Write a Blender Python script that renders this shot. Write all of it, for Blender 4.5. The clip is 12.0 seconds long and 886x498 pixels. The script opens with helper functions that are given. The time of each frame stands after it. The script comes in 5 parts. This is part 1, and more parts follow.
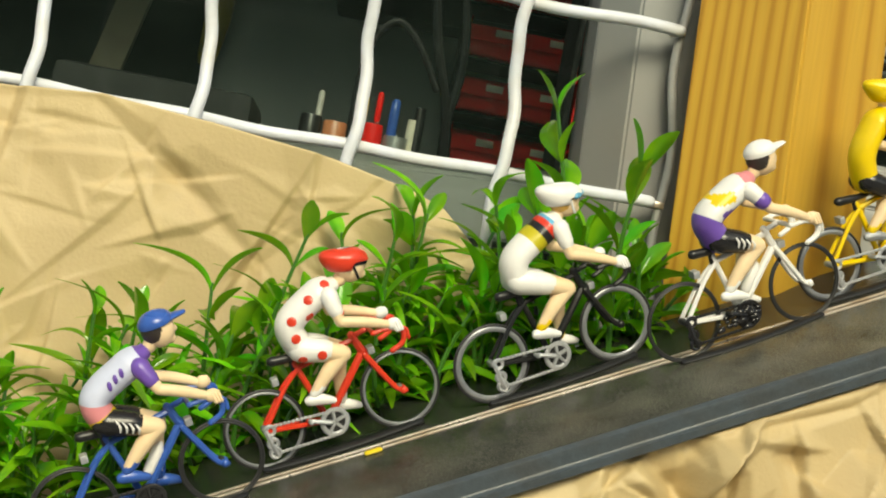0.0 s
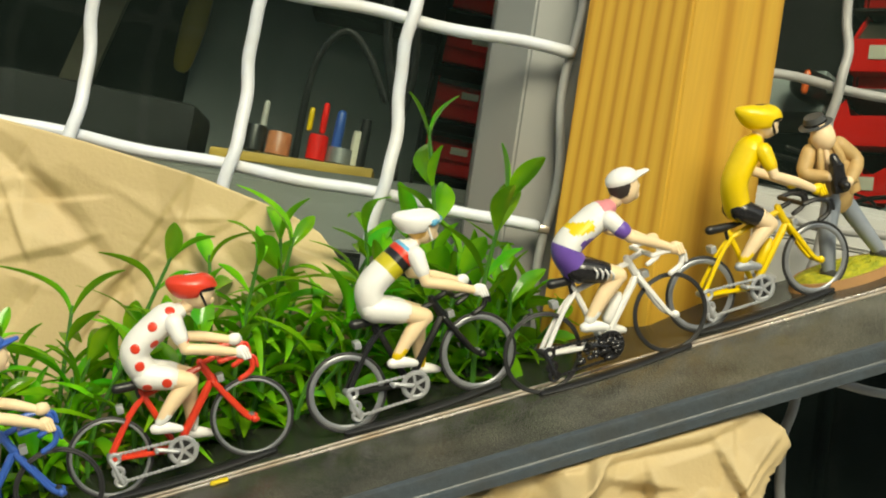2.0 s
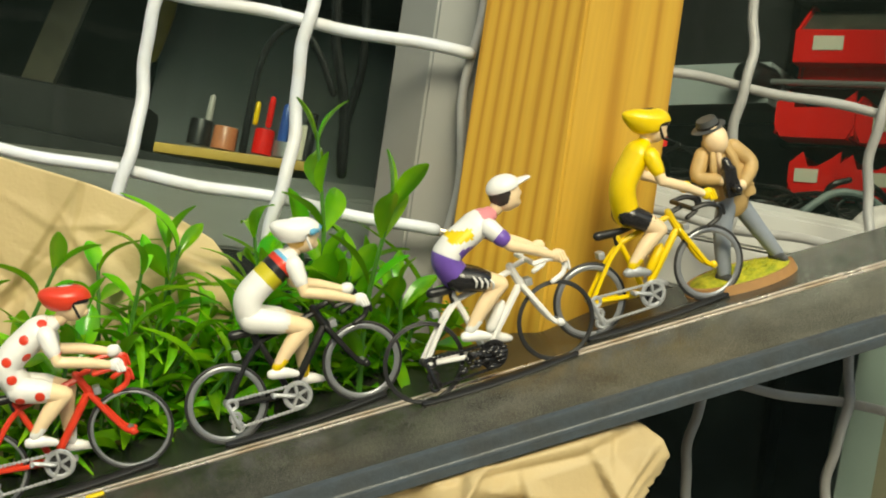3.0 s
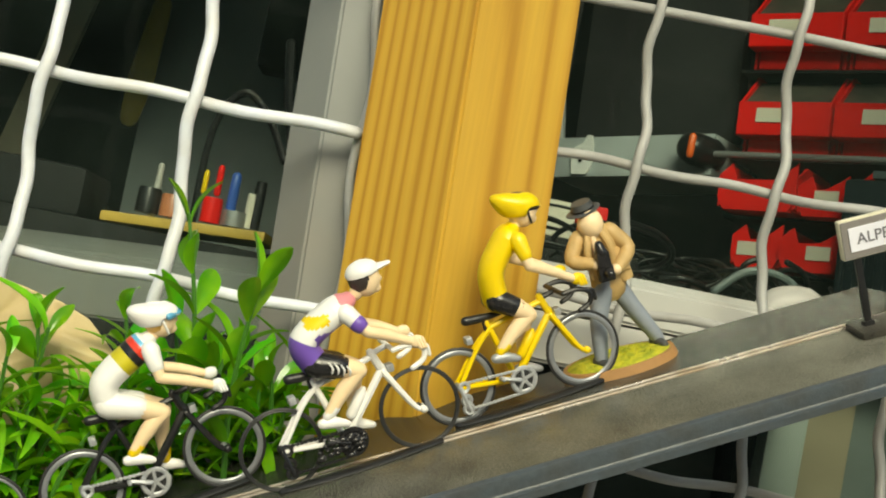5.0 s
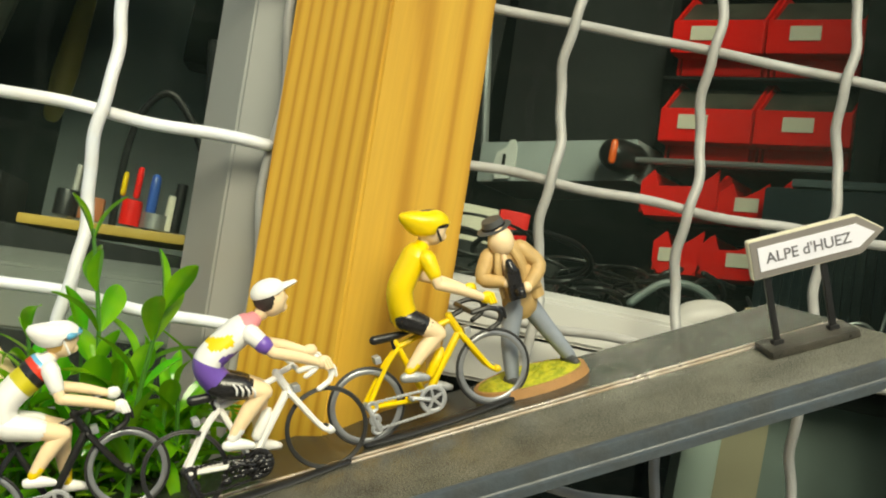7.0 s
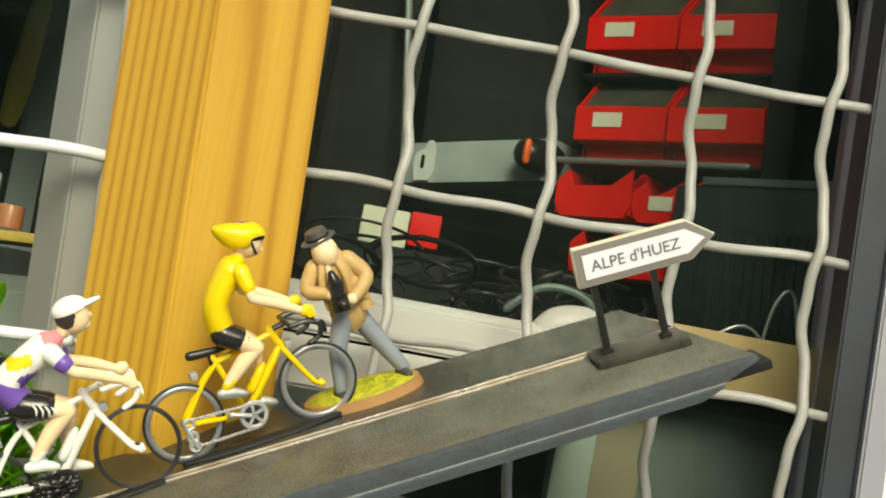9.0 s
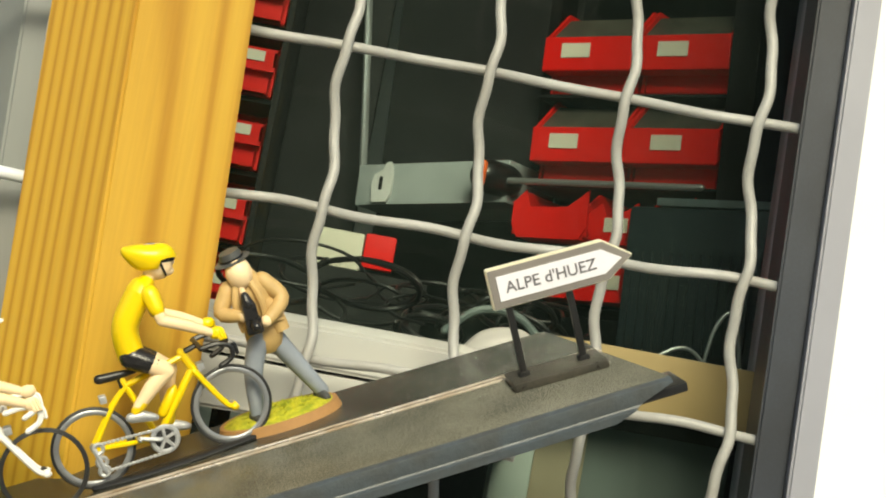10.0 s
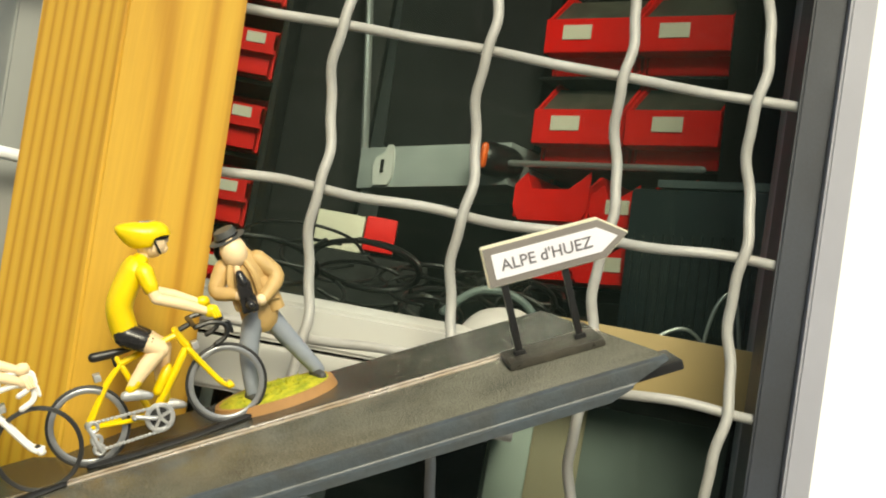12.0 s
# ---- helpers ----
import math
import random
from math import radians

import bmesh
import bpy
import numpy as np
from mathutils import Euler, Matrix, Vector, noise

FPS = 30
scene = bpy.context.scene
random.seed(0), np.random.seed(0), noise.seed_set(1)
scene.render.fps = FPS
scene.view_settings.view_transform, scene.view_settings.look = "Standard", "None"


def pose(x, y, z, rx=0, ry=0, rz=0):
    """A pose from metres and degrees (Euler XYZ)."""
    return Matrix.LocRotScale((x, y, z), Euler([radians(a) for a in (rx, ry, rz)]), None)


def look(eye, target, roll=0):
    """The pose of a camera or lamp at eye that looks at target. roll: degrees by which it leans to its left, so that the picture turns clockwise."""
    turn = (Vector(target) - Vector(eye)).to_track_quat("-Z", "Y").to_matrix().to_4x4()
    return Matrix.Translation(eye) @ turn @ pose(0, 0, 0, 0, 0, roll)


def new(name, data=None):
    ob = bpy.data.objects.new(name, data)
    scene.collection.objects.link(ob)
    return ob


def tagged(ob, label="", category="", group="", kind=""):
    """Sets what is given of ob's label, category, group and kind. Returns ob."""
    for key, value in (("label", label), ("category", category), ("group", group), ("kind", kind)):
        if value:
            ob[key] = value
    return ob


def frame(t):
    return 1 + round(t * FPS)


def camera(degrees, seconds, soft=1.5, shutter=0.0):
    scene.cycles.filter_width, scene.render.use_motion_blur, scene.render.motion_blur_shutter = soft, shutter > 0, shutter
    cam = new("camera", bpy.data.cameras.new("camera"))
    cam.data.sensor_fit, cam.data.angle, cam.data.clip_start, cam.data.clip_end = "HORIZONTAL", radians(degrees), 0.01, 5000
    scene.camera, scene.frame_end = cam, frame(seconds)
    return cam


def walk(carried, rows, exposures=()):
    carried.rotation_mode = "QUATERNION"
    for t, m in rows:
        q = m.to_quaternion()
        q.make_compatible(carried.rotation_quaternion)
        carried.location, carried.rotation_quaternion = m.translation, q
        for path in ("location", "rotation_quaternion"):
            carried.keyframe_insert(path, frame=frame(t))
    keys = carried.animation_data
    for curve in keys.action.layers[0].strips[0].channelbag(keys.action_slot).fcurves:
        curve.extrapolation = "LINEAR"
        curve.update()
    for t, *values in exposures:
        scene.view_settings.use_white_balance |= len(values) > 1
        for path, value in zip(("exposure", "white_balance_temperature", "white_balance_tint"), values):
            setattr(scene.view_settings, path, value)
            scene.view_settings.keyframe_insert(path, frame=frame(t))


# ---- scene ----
cam = camera(33.0, 12.0, soft=2.0)
PATH = [
    (0, (-0.1912, -0.5410, 1.1124), (-0.1112, 1.4551, 1.2127), 10.55),
    (0.5, (-0.1764, -0.5423, 1.1187), (-0.0862, 1.4536, 1.2091), 10.45),
    (1, (-0.1652, -0.5366, 1.1189), (-0.0912, 1.4597, 1.2170), 10.45),
    (1.5, (-0.1563, -0.5357, 1.1240), (-0.0974, 1.4609, 1.2299), 10.95),
    (2, (-0.1424, -0.5340, 1.1303), (-0.0923, 1.4628, 1.2260), 11.25),
    (2.5, (-0.1295, -0.5332, 1.1375), (-0.0815, 1.4636, 1.2402), 11.35),
    (3, (-0.1066, -0.5297, 1.1459), (-0.0600, 1.4680, 1.2155), 10.85),
    (3.2, (-0.1016, -0.5298, 1.1480), (-0.0362, 1.4676, 1.2250), 10.85),
    (4.8, (-0.0618, -0.5266, 1.1627), (-0.0755, 1.4687, 1.2983), 11.25),
    (5, (-0.0608, -0.5256, 1.1638), (-0.0585, 1.4693, 1.3016), 11.25),
    (5.5, (-0.0578, -0.5246, 1.1668), (-0.0077, 1.4693, 1.3095), 11.35),
    (6, (-0.0569, -0.5246, 1.1688), (0.0183, 1.4688, 1.3100), 11.45),
    (6.5, (-0.0559, -0.5237, 1.1728), (0.0452, 1.4682, 1.3155), 11.45),
    (6.7, (-0.0559, -0.5227, 1.1728), (0.0392, 1.4703, 1.3174), 11.45),
    (8.3, (-0.0200, -0.5164, 1.1875), (0.0653, 1.4768, 1.3208), 10.65),
    (8.5, (-0.0120, -0.5155, 1.1886), (0.0823, 1.4775, 1.3231), 10.65),
    (9, (0.0040, -0.5138, 1.1909), (0.0714, 1.4817, 1.3219), 10.45),
    (9.5, (0.0170, -0.5101, 1.1941), (0.0593, 1.4850, 1.3317), 10.35),
    (10, (0.0300, -0.5094, 1.1954), (0.0898, 1.4824, 1.3562), 10.35),
    (10.5, (0.0340, -0.5095, 1.1954), (0.1009, 1.4832, 1.3504), 10.35),
    (11, (0.0351, -0.5065, 1.1944), (0.0501, 1.4872, 1.3425), 10.45),
    (11.5, (0.0351, -0.5075, 1.1934), (0.0561, 1.4871, 1.3426), 10.35),
    (12, (0.0341, -0.5075, 1.1934), (0.0872, 1.4864, 1.3362), 10.35),
]
# exposure drifts up a little as the camera comes to the bright edge
EXPOSURES = [(0, 0.17, 7500, -4), (5, 0.21, 7500, -6), (6.7, 0.32, 7500, -6), (8.3, 0.38, 7500, -5), (12, 0.52, 7500, -2)]
walk(cam, [(t, look(eye, target, roll)) for t, eye, target, roll in PATH], EXPOSURES)

# ---------------------------------------------------------------- light
world = bpy.data.worlds.new("sky")
scene.world = world
world.use_nodes = True
wn = world.node_tree.nodes
sky = wn.new("ShaderNodeTexSky")
sky.sky_type = "NISHITA"
sky.sun_disc = False
sky.sun_elevation, sky.sun_rotation = radians(32), radians(176)
sky.air_density, sky.dust_density = 1.0, 2.5
wn["Background"].inputs[1].default_value = 0.15
world.node_tree.links.new(sky.outputs[0], wn["Background"].inputs[0])

sun = new("sun", bpy.data.lights.new("sun", "SUN"))
sun.data.energy, sun.data.angle, sun.data.color = 2.5, radians(26), (1.0, 0.94, 0.84)
# veiled, from behind the camera
sun.matrix_world = look((0.12, -1.84, 2.3), (0, 0, 1.15))


# ---------------------------------------------------------------- materials
def material(name, color, rough=0.5, metal=0.0, vary=0.12, scale=60.0, bump=0.0, bump_scale=300.0, coat=0.0,
             second=None, second_scale=25.0, random_tint=0.0, subsurface=0.0):
    """Principled paint: two scales of tint, a fine relief, and a tint of its own for each object."""
    m = bpy.data.materials.new(name)
    m.use_nodes = True
    nt = m.node_tree
    n, ln = nt.nodes, nt.links
    b = n["Principled BSDF"]
    b.inputs["Roughness"].default_value = rough
    b.inputs["Metallic"].default_value = metal
    b.inputs["Coat Weight"].default_value = coat
    b.inputs["Subsurface Weight"].default_value = subsurface
    if subsurface:
        b.inputs["Subsurface Radius"].default_value = (0.002, 0.001, 0.0006)
    tc = n.new("ShaderNodeTexCoord")
    n1 = n.new("ShaderNodeTexNoise")
    n1.inputs["Scale"].default_value, n1.inputs["Detail"].default_value = scale, 5
    ln.new(tc.outputs["Object"], n1.inputs["Vector"])
    n2 = n.new("ShaderNodeTexNoise")
    n2.inputs["Scale"].default_value, n2.inputs["Detail"].default_value = second_scale, 3
    ln.new(tc.outputs["Object"], n2.inputs["Vector"])
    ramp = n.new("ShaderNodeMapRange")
    ramp.inputs["To Min"].default_value, ramp.inputs["To Max"].default_value = 1 - vary, 1 + vary
    ln.new(n1.outputs["Fac"], ramp.inputs["Value"])
    mix = n.new("ShaderNodeMix")
    mix.data_type = "RGBA"
    mix.inputs["A"].default_value = (*color, 1)
    mix.inputs["B"].default_value = (*(second or [c * (1 - vary) for c in color]), 1)
    sharp = n.new("ShaderNodeMapRange")
    sharp.inputs["From Min"].default_value, sharp.inputs["From Max"].default_value = 0.4, 0.65
    ln.new(n2.outputs["Fac"], sharp.inputs["Value"])
    ln.new(sharp.outputs[0], mix.inputs["Factor"])
    hsv = n.new("ShaderNodeHueSaturation")
    ln.new(mix.outputs["Result"], hsv.inputs["Color"])
    if random_tint:
        info = n.new("ShaderNodeObjectInfo")
        mr = n.new("ShaderNodeMapRange")
        mr.inputs["To Min"].default_value, mr.inputs["To Max"].default_value = 1 - random_tint, 1 + random_tint
        ln.new(info.outputs["Random"], mr.inputs["Value"])
        mul = n.new("ShaderNodeMath")
        mul.operation = "MULTIPLY"
        ln.new(ramp.outputs[0], mul.inputs[0])
        ln.new(mr.outputs[0], mul.inputs[1])
        ln.new(mul.outputs[0], hsv.inputs["Value"])
        hue = n.new("ShaderNodeMapRange")
        hue.inputs["To Min"].default_value, hue.inputs["To Max"].default_value = 0.5 - random_tint * 0.05, 0.5 + random_tint * 0.05
        ln.new(info.outputs["Random"], hue.inputs["Value"])
        ln.new(hue.outputs[0], hsv.inputs["Hue"])
    else:
        ln.new(ramp.outputs[0], hsv.inputs["Value"])
    ln.new(hsv.outputs[0], b.inputs["Base Color"])
    rr = n.new("ShaderNodeMapRange")
    rr.inputs["To Min"].default_value, rr.inputs["To Max"].default_value = max(rough - 0.1, 0.02), min(rough + 0.12, 1)
    ln.new(n2.outputs["Fac"], rr.inputs["Value"])
    ln.new(rr.outputs[0], b.inputs["Roughness"])
    if bump:
        nb = n.new("ShaderNodeTexNoise")
        nb.inputs["Scale"].default_value, nb.inputs["Detail"].default_value = bump_scale, 4
        ln.new(tc.outputs["Object"], nb.inputs["Vector"])
        bp = n.new("ShaderNodeBump")
        bp.inputs["Strength"].default_value, bp.inputs["Distance"].default_value = bump, 0.0006
        ln.new(nb.outputs["Fac"], bp.inputs["Height"])
        ln.new(bp.outputs[0], b.inputs["Normal"])
    return m


def wood_material():
    """Oiled pine: growth lines that run along z, with a slow wander."""
    m = bpy.data.materials.new("pine")
    m.use_nodes = True
    nt = m.node_tree
    n, ln = nt.nodes, nt.links
    b = n["Principled BSDF"]
    tc = n.new("ShaderNodeTexCoord")
    mp = n.new("ShaderNodeMapping")
    mp.inputs["Scale"].default_value = (1, 1, 0.045)
    ln.new(tc.outputs["Object"], mp.inputs["Vector"])
    wave = n.new("ShaderNodeTexWave")
    wave.wave_type, wave.rings_direction, wave.wave_profile = "RINGS", "Z", "SIN"
    wave.inputs["Scale"].default_value, wave.inputs["Distortion"].default_value = 62, 2.2
    wave.inputs["Detail"].default_value, wave.inputs["Detail Scale"].default_value = 2, 1.4
    shift = n.new("ShaderNodeVectorMath")
    shift.operation = "ADD"
    shift.inputs[1].default_value = (0.034, 0.094, 0)
    ln.new(mp.outputs[0], shift.inputs[0])
    ln.new(shift.outputs[0], wave.inputs["Vector"])
    cr = n.new("ShaderNodeValToRGB")
    cr.color_ramp.elements[0].position, cr.color_ramp.elements[0].color = 0.0, (0.55, 0.325, 0.038, 1)
    cr.color_ramp.elements[1].position, cr.color_ramp.elements[1].color = 1.0, (0.40, 0.20, 0.015, 1)
    e = cr.color_ramp.elements.new(0.65)
    e.color = (0.51, 0.285, 0.030, 1)
    ln.new(wave.outputs["Fac"], cr.inputs["Fac"])
    fine = n.new("ShaderNodeTexNoise")
    fine.inputs["Scale"].default_value, fine.inputs["Detail"].default_value = 900, 3
    mp2 = n.new("ShaderNodeMapping")
    mp2.inputs["Scale"].default_value = (1, 1, 0.03)
    ln.new(tc.outputs["Object"], mp2.inputs["Vector"])
    ln.new(mp2.outputs[0], fine.inputs["Vector"])
    hs = n.new("ShaderNodeHueSaturation")
    mr = n.new("ShaderNodeMapRange")
    mr.inputs["To Min"].default_value, mr.inputs["To Max"].default_value = 0.88, 1.1
    ln.new(fine.outputs["Fac"], mr.inputs["Value"])
    ln.new(mr.outputs[0], hs.inputs["Value"])
    ln.new(cr.outputs["Color"], hs.inputs["Color"])
    ln.new(hs.outputs[0], b.inputs["Base Color"])
    b.inputs["Roughness"].default_value = 0.5
    bp = n.new("ShaderNodeBump")
    bp.inputs["Strength"].default_value, bp.inputs["Distance"].default_value = 0.25, 0.0004
    ln.new(fine.outputs["Fac"], bp.inputs["Height"])
    ln.new(bp.outputs[0], b.inputs["Normal"])
    return m


def leaf_material():
    m = material("leaf_plastic", (0.075, 0.33, 0.012), rough=0.13, vary=0.2, scale=90, second=(0.34, 0.60, 0.022),
                 second_scale=40, random_tint=0.4)
    nt = m.node_tree
    b = nt.nodes["Principled BSDF"]
    tr = nt.nodes.new("ShaderNodeBsdfTranslucent")
    tr.inputs["Color"].default_value = (0.25, 0.58, 0.04, 1)
    mx = nt.nodes.new("ShaderNodeMixShader")
    mx.inputs[0].default_value = 0.3
    nt.links.new(b.outputs[0], mx.inputs[1])
    nt.links.new(tr.outputs[0], mx.inputs[2])
    nt.links.new(mx.outputs[0], nt.nodes["Material Output"].inputs[0])
    return m


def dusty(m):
    """Pale grains of dust lying on a dark surface, thicker in drifts, with sky sheen painted in uphill."""
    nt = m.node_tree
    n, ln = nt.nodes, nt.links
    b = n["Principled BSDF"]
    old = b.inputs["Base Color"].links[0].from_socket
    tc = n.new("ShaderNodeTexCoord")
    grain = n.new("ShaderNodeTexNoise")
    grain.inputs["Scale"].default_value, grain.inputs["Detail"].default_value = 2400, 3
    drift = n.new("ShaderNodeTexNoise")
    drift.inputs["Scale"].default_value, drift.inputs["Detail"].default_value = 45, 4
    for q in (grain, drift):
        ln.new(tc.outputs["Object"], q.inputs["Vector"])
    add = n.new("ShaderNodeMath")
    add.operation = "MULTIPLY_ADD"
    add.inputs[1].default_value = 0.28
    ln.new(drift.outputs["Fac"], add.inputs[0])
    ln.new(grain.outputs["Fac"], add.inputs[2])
    # upper end painted paler for sky sheen; dust thin where wheels keep the lane clean
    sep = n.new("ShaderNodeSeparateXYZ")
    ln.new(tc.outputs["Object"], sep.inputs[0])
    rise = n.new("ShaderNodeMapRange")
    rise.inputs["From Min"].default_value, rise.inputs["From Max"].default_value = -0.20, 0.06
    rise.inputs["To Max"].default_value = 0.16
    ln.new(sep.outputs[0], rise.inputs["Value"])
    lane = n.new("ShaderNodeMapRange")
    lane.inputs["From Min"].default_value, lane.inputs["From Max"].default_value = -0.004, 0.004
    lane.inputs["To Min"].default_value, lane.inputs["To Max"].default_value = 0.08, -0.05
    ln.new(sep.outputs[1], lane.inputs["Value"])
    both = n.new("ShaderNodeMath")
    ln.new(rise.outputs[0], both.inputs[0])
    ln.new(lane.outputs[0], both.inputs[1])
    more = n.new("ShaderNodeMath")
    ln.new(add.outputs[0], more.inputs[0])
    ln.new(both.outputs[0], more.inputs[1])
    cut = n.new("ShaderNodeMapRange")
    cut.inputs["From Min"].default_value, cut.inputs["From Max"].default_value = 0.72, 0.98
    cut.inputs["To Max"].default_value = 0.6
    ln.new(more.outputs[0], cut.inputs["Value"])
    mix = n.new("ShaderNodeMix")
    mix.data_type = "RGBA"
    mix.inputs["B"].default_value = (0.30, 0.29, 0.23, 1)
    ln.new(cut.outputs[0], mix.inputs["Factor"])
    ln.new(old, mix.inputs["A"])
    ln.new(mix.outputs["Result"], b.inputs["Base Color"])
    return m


def glass_material():
    """Window pane: clear, with the reflection that a pane gives."""
    m = bpy.data.materials.new("window_glass")
    m.use_nodes = True
    nt = m.node_tree
    nt.nodes.remove(nt.nodes["Principled BSDF"])
    tr = nt.nodes.new("ShaderNodeBsdfTransparent")
    tr.inputs[0].default_value = (0.9, 0.95, 0.93, 1)
    gl = nt.nodes.new("ShaderNodeBsdfGlossy")
    gl.inputs["Roughness"].default_value = 0.02
    fr = nt.nodes.new("ShaderNodeFresnel")
    fr.inputs[0].default_value = 1.3
    mx = nt.nodes.new("ShaderNodeMixShader")
    # a film of dust, uneven, with greenish reflection haze put into its colour
    dust = nt.nodes.new("ShaderNodeBsdfDiffuse")
    dust.inputs[0].default_value = (0.50, 0.72, 0.60, 1)
    tc = nt.nodes.new("ShaderNodeTexCoord")
    no = nt.nodes.new("ShaderNodeTexNoise")
    no.inputs["Scale"].default_value, no.inputs["Detail"].default_value = 14, 6
    nt.links.new(tc.outputs["Object"], no.inputs["Vector"])
    mr = nt.nodes.new("ShaderNodeMapRange")
    mr.inputs["From Min"].default_value, mr.inputs["From Max"].default_value = 0.35, 0.7
    mr.inputs["To Min"].default_value, mr.inputs["To Max"].default_value = 0.002, 0.009
    nt.links.new(no.outputs["Fac"], mr.inputs["Value"])
    film_mix = nt.nodes.new("ShaderNodeMixShader")
    nt.links.new(mr.outputs[0], film_mix.inputs[0])
    nt.links.new(tr.outputs[0], film_mix.inputs[1])
    nt.links.new(dust.outputs[0], film_mix.inputs[2])
    nt.links.new(fr.outputs[0], mx.inputs[0])
    nt.links.new(film_mix.outputs[0], mx.inputs[1])
    nt.links.new(gl.outputs[0], mx.inputs[2])
    nt.links.new(mx.outputs[0], nt.nodes["Material Output"].inputs[0])
    return m


def smoke_material():
    """Thin smoky plastic, half clear and dulled with dust."""
    m = material("smoky_plastic", (0.13, 0.125, 0.10), 0.35, vary=0.35, scale=160, second=(0.07, 0.07, 0.06), second_scale=60)
    nt = m.node_tree
    clear = nt.nodes.new("ShaderNodeBsdfTransparent")
    clear.inputs[0].default_value = (0.75, 0.72, 0.68, 1)
    mx = nt.nodes.new("ShaderNodeMixShader")
    mx.inputs[0].default_value = 0.35
    nt.links.new(nt.nodes["Principled BSDF"].outputs[0], mx.inputs[1])
    nt.links.new(clear.outputs[0], mx.inputs[2])
    nt.links.new(mx.outputs[0], nt.nodes["Material Output"].inputs[0])
    return m


PINE = wood_material()
LEAF = leaf_material()
GLASS = glass_material()
STEM = material("stem_plastic", (0.045, 0.15, 0.015), 0.4)
KRAFT = material("kraft_paper", (0.54, 0.415, 0.215), 0.55, vary=0.08, scale=60, bump=0.25, bump_scale=700, second=(0.49, 0.37, 0.195), second_scale=14)
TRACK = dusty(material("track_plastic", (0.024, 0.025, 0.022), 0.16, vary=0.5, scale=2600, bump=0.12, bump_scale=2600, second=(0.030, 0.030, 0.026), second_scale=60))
# Same track plastic, paler and bluer: light caught by the lip, put into colour.
TRACK_SIDE_LIT = material("track_side_lit", (0.055, 0.068, 0.080), 0.36, vary=0.3, scale=500, bump=0.25, bump_scale=1200, second=(0.05, 0.056, 0.06), second_scale=90)
RAIL = material("rail_steel", (0.66, 0.59, 0.51), 0.28, metal=0.7, vary=0.2, scale=300, second=(0.38, 0.29, 0.2), second_scale=60)
SLOT = material("slot_dark", (0.012, 0.012, 0.012), 0.7)
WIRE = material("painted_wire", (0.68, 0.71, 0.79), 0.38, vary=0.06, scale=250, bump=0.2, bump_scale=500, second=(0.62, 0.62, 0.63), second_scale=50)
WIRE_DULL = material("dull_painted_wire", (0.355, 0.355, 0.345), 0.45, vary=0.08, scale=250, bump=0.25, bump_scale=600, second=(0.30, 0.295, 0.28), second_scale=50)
FRAME_WHITE = material("frame_paint", (0.40, 0.41, 0.395), 0.42, vary=0.05, scale=40, bump=0.05, second=(0.40, 0.385, 0.35), second_scale=12)
# The frame's white paint again, darkened to carry the mullion's shade.
MULLION = material("frame_paint_shaded", (0.22, 0.23, 0.225), 0.42, vary=0.08, scale=40, bump=0.05, second=(0.21, 0.20, 0.18), second_scale=10)
FRAME_DARK = material("dark_frame", (0.014, 0.020, 0.034), 0.5, vary=0.4, scale=900, bump=0.18, bump_scale=2400)
FRAME_GREY = material("grey_frame", (0.27, 0.275, 0.325), 0.45, vary=0.06, scale=60, bump=0.05)
BIN_RED = material("bin_plastic", (0.80, 0.008, 0.008), 0.5, vary=0.1, scale=50, bump=0.06, second=(0.70, 0.007, 0.008))
BIN_RED.node_tree.nodes["Principled BSDF"].inputs["Specular IOR Level"].default_value = 0.2
SMOKE = smoke_material()
LABEL = material("paper_label", (0.72, 0.68, 0.56), 0.7, vary=0.08, scale=200)
BLACK = material("black_plastic", (0.014, 0.014, 0.015), 0.35, vary=0.3, scale=300)
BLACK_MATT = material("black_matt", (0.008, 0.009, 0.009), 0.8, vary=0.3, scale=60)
RUBBER = material("tyre_rubber", (0.022, 0.022, 0.023), 0.5, vary=0.2, scale=500)
RIM_GREY = material("rim_grey", (0.30, 0.31, 0.33), 0.3, metal=0.45, vary=0.12, scale=400)
STEEL = material("grey_steel", (0.42, 0.44, 0.44), 0.35, metal=0.6, vary=0.12, scale=100)
SILVER = material("silver_paint", (0.52, 0.53, 0.55), 0.35, metal=0.5, vary=0.25, scale=1200, bump=0.4, bump_scale=2500)
DARK_METAL = material("dark_drivetrain", (0.05, 0.05, 0.052), 0.35, metal=0.6, vary=0.3, scale=1200, bump=0.4, bump_scale=2500)
WALL_GREY = material("room_wall", (0.40, 0.44, 0.43), 0.8, vary=0.15, scale=12, bump=0.1, bump_scale=120, second=(0.32, 0.36, 0.355), second_scale=5)
WALL_UNLIT = material("room_unlit", (0.014, 0.018, 0.016), 0.85, vary=0.3, scale=8, bump=0.05)
BOARD_TAN = material("tan_board", (0.33, 0.25, 0.105), 0.65, vary=0.1, scale=40, bump=0.1)
BENCH = material("bench_wood", (0.55, 0.36, 0.06), 0.55, vary=0.12, scale=60)


def paint(name, color, rough=0.32, vary=0.07):
    return material(name, color, rough, vary=vary, scale=350, bump=0.12, bump_scale=900, coat=0.08)


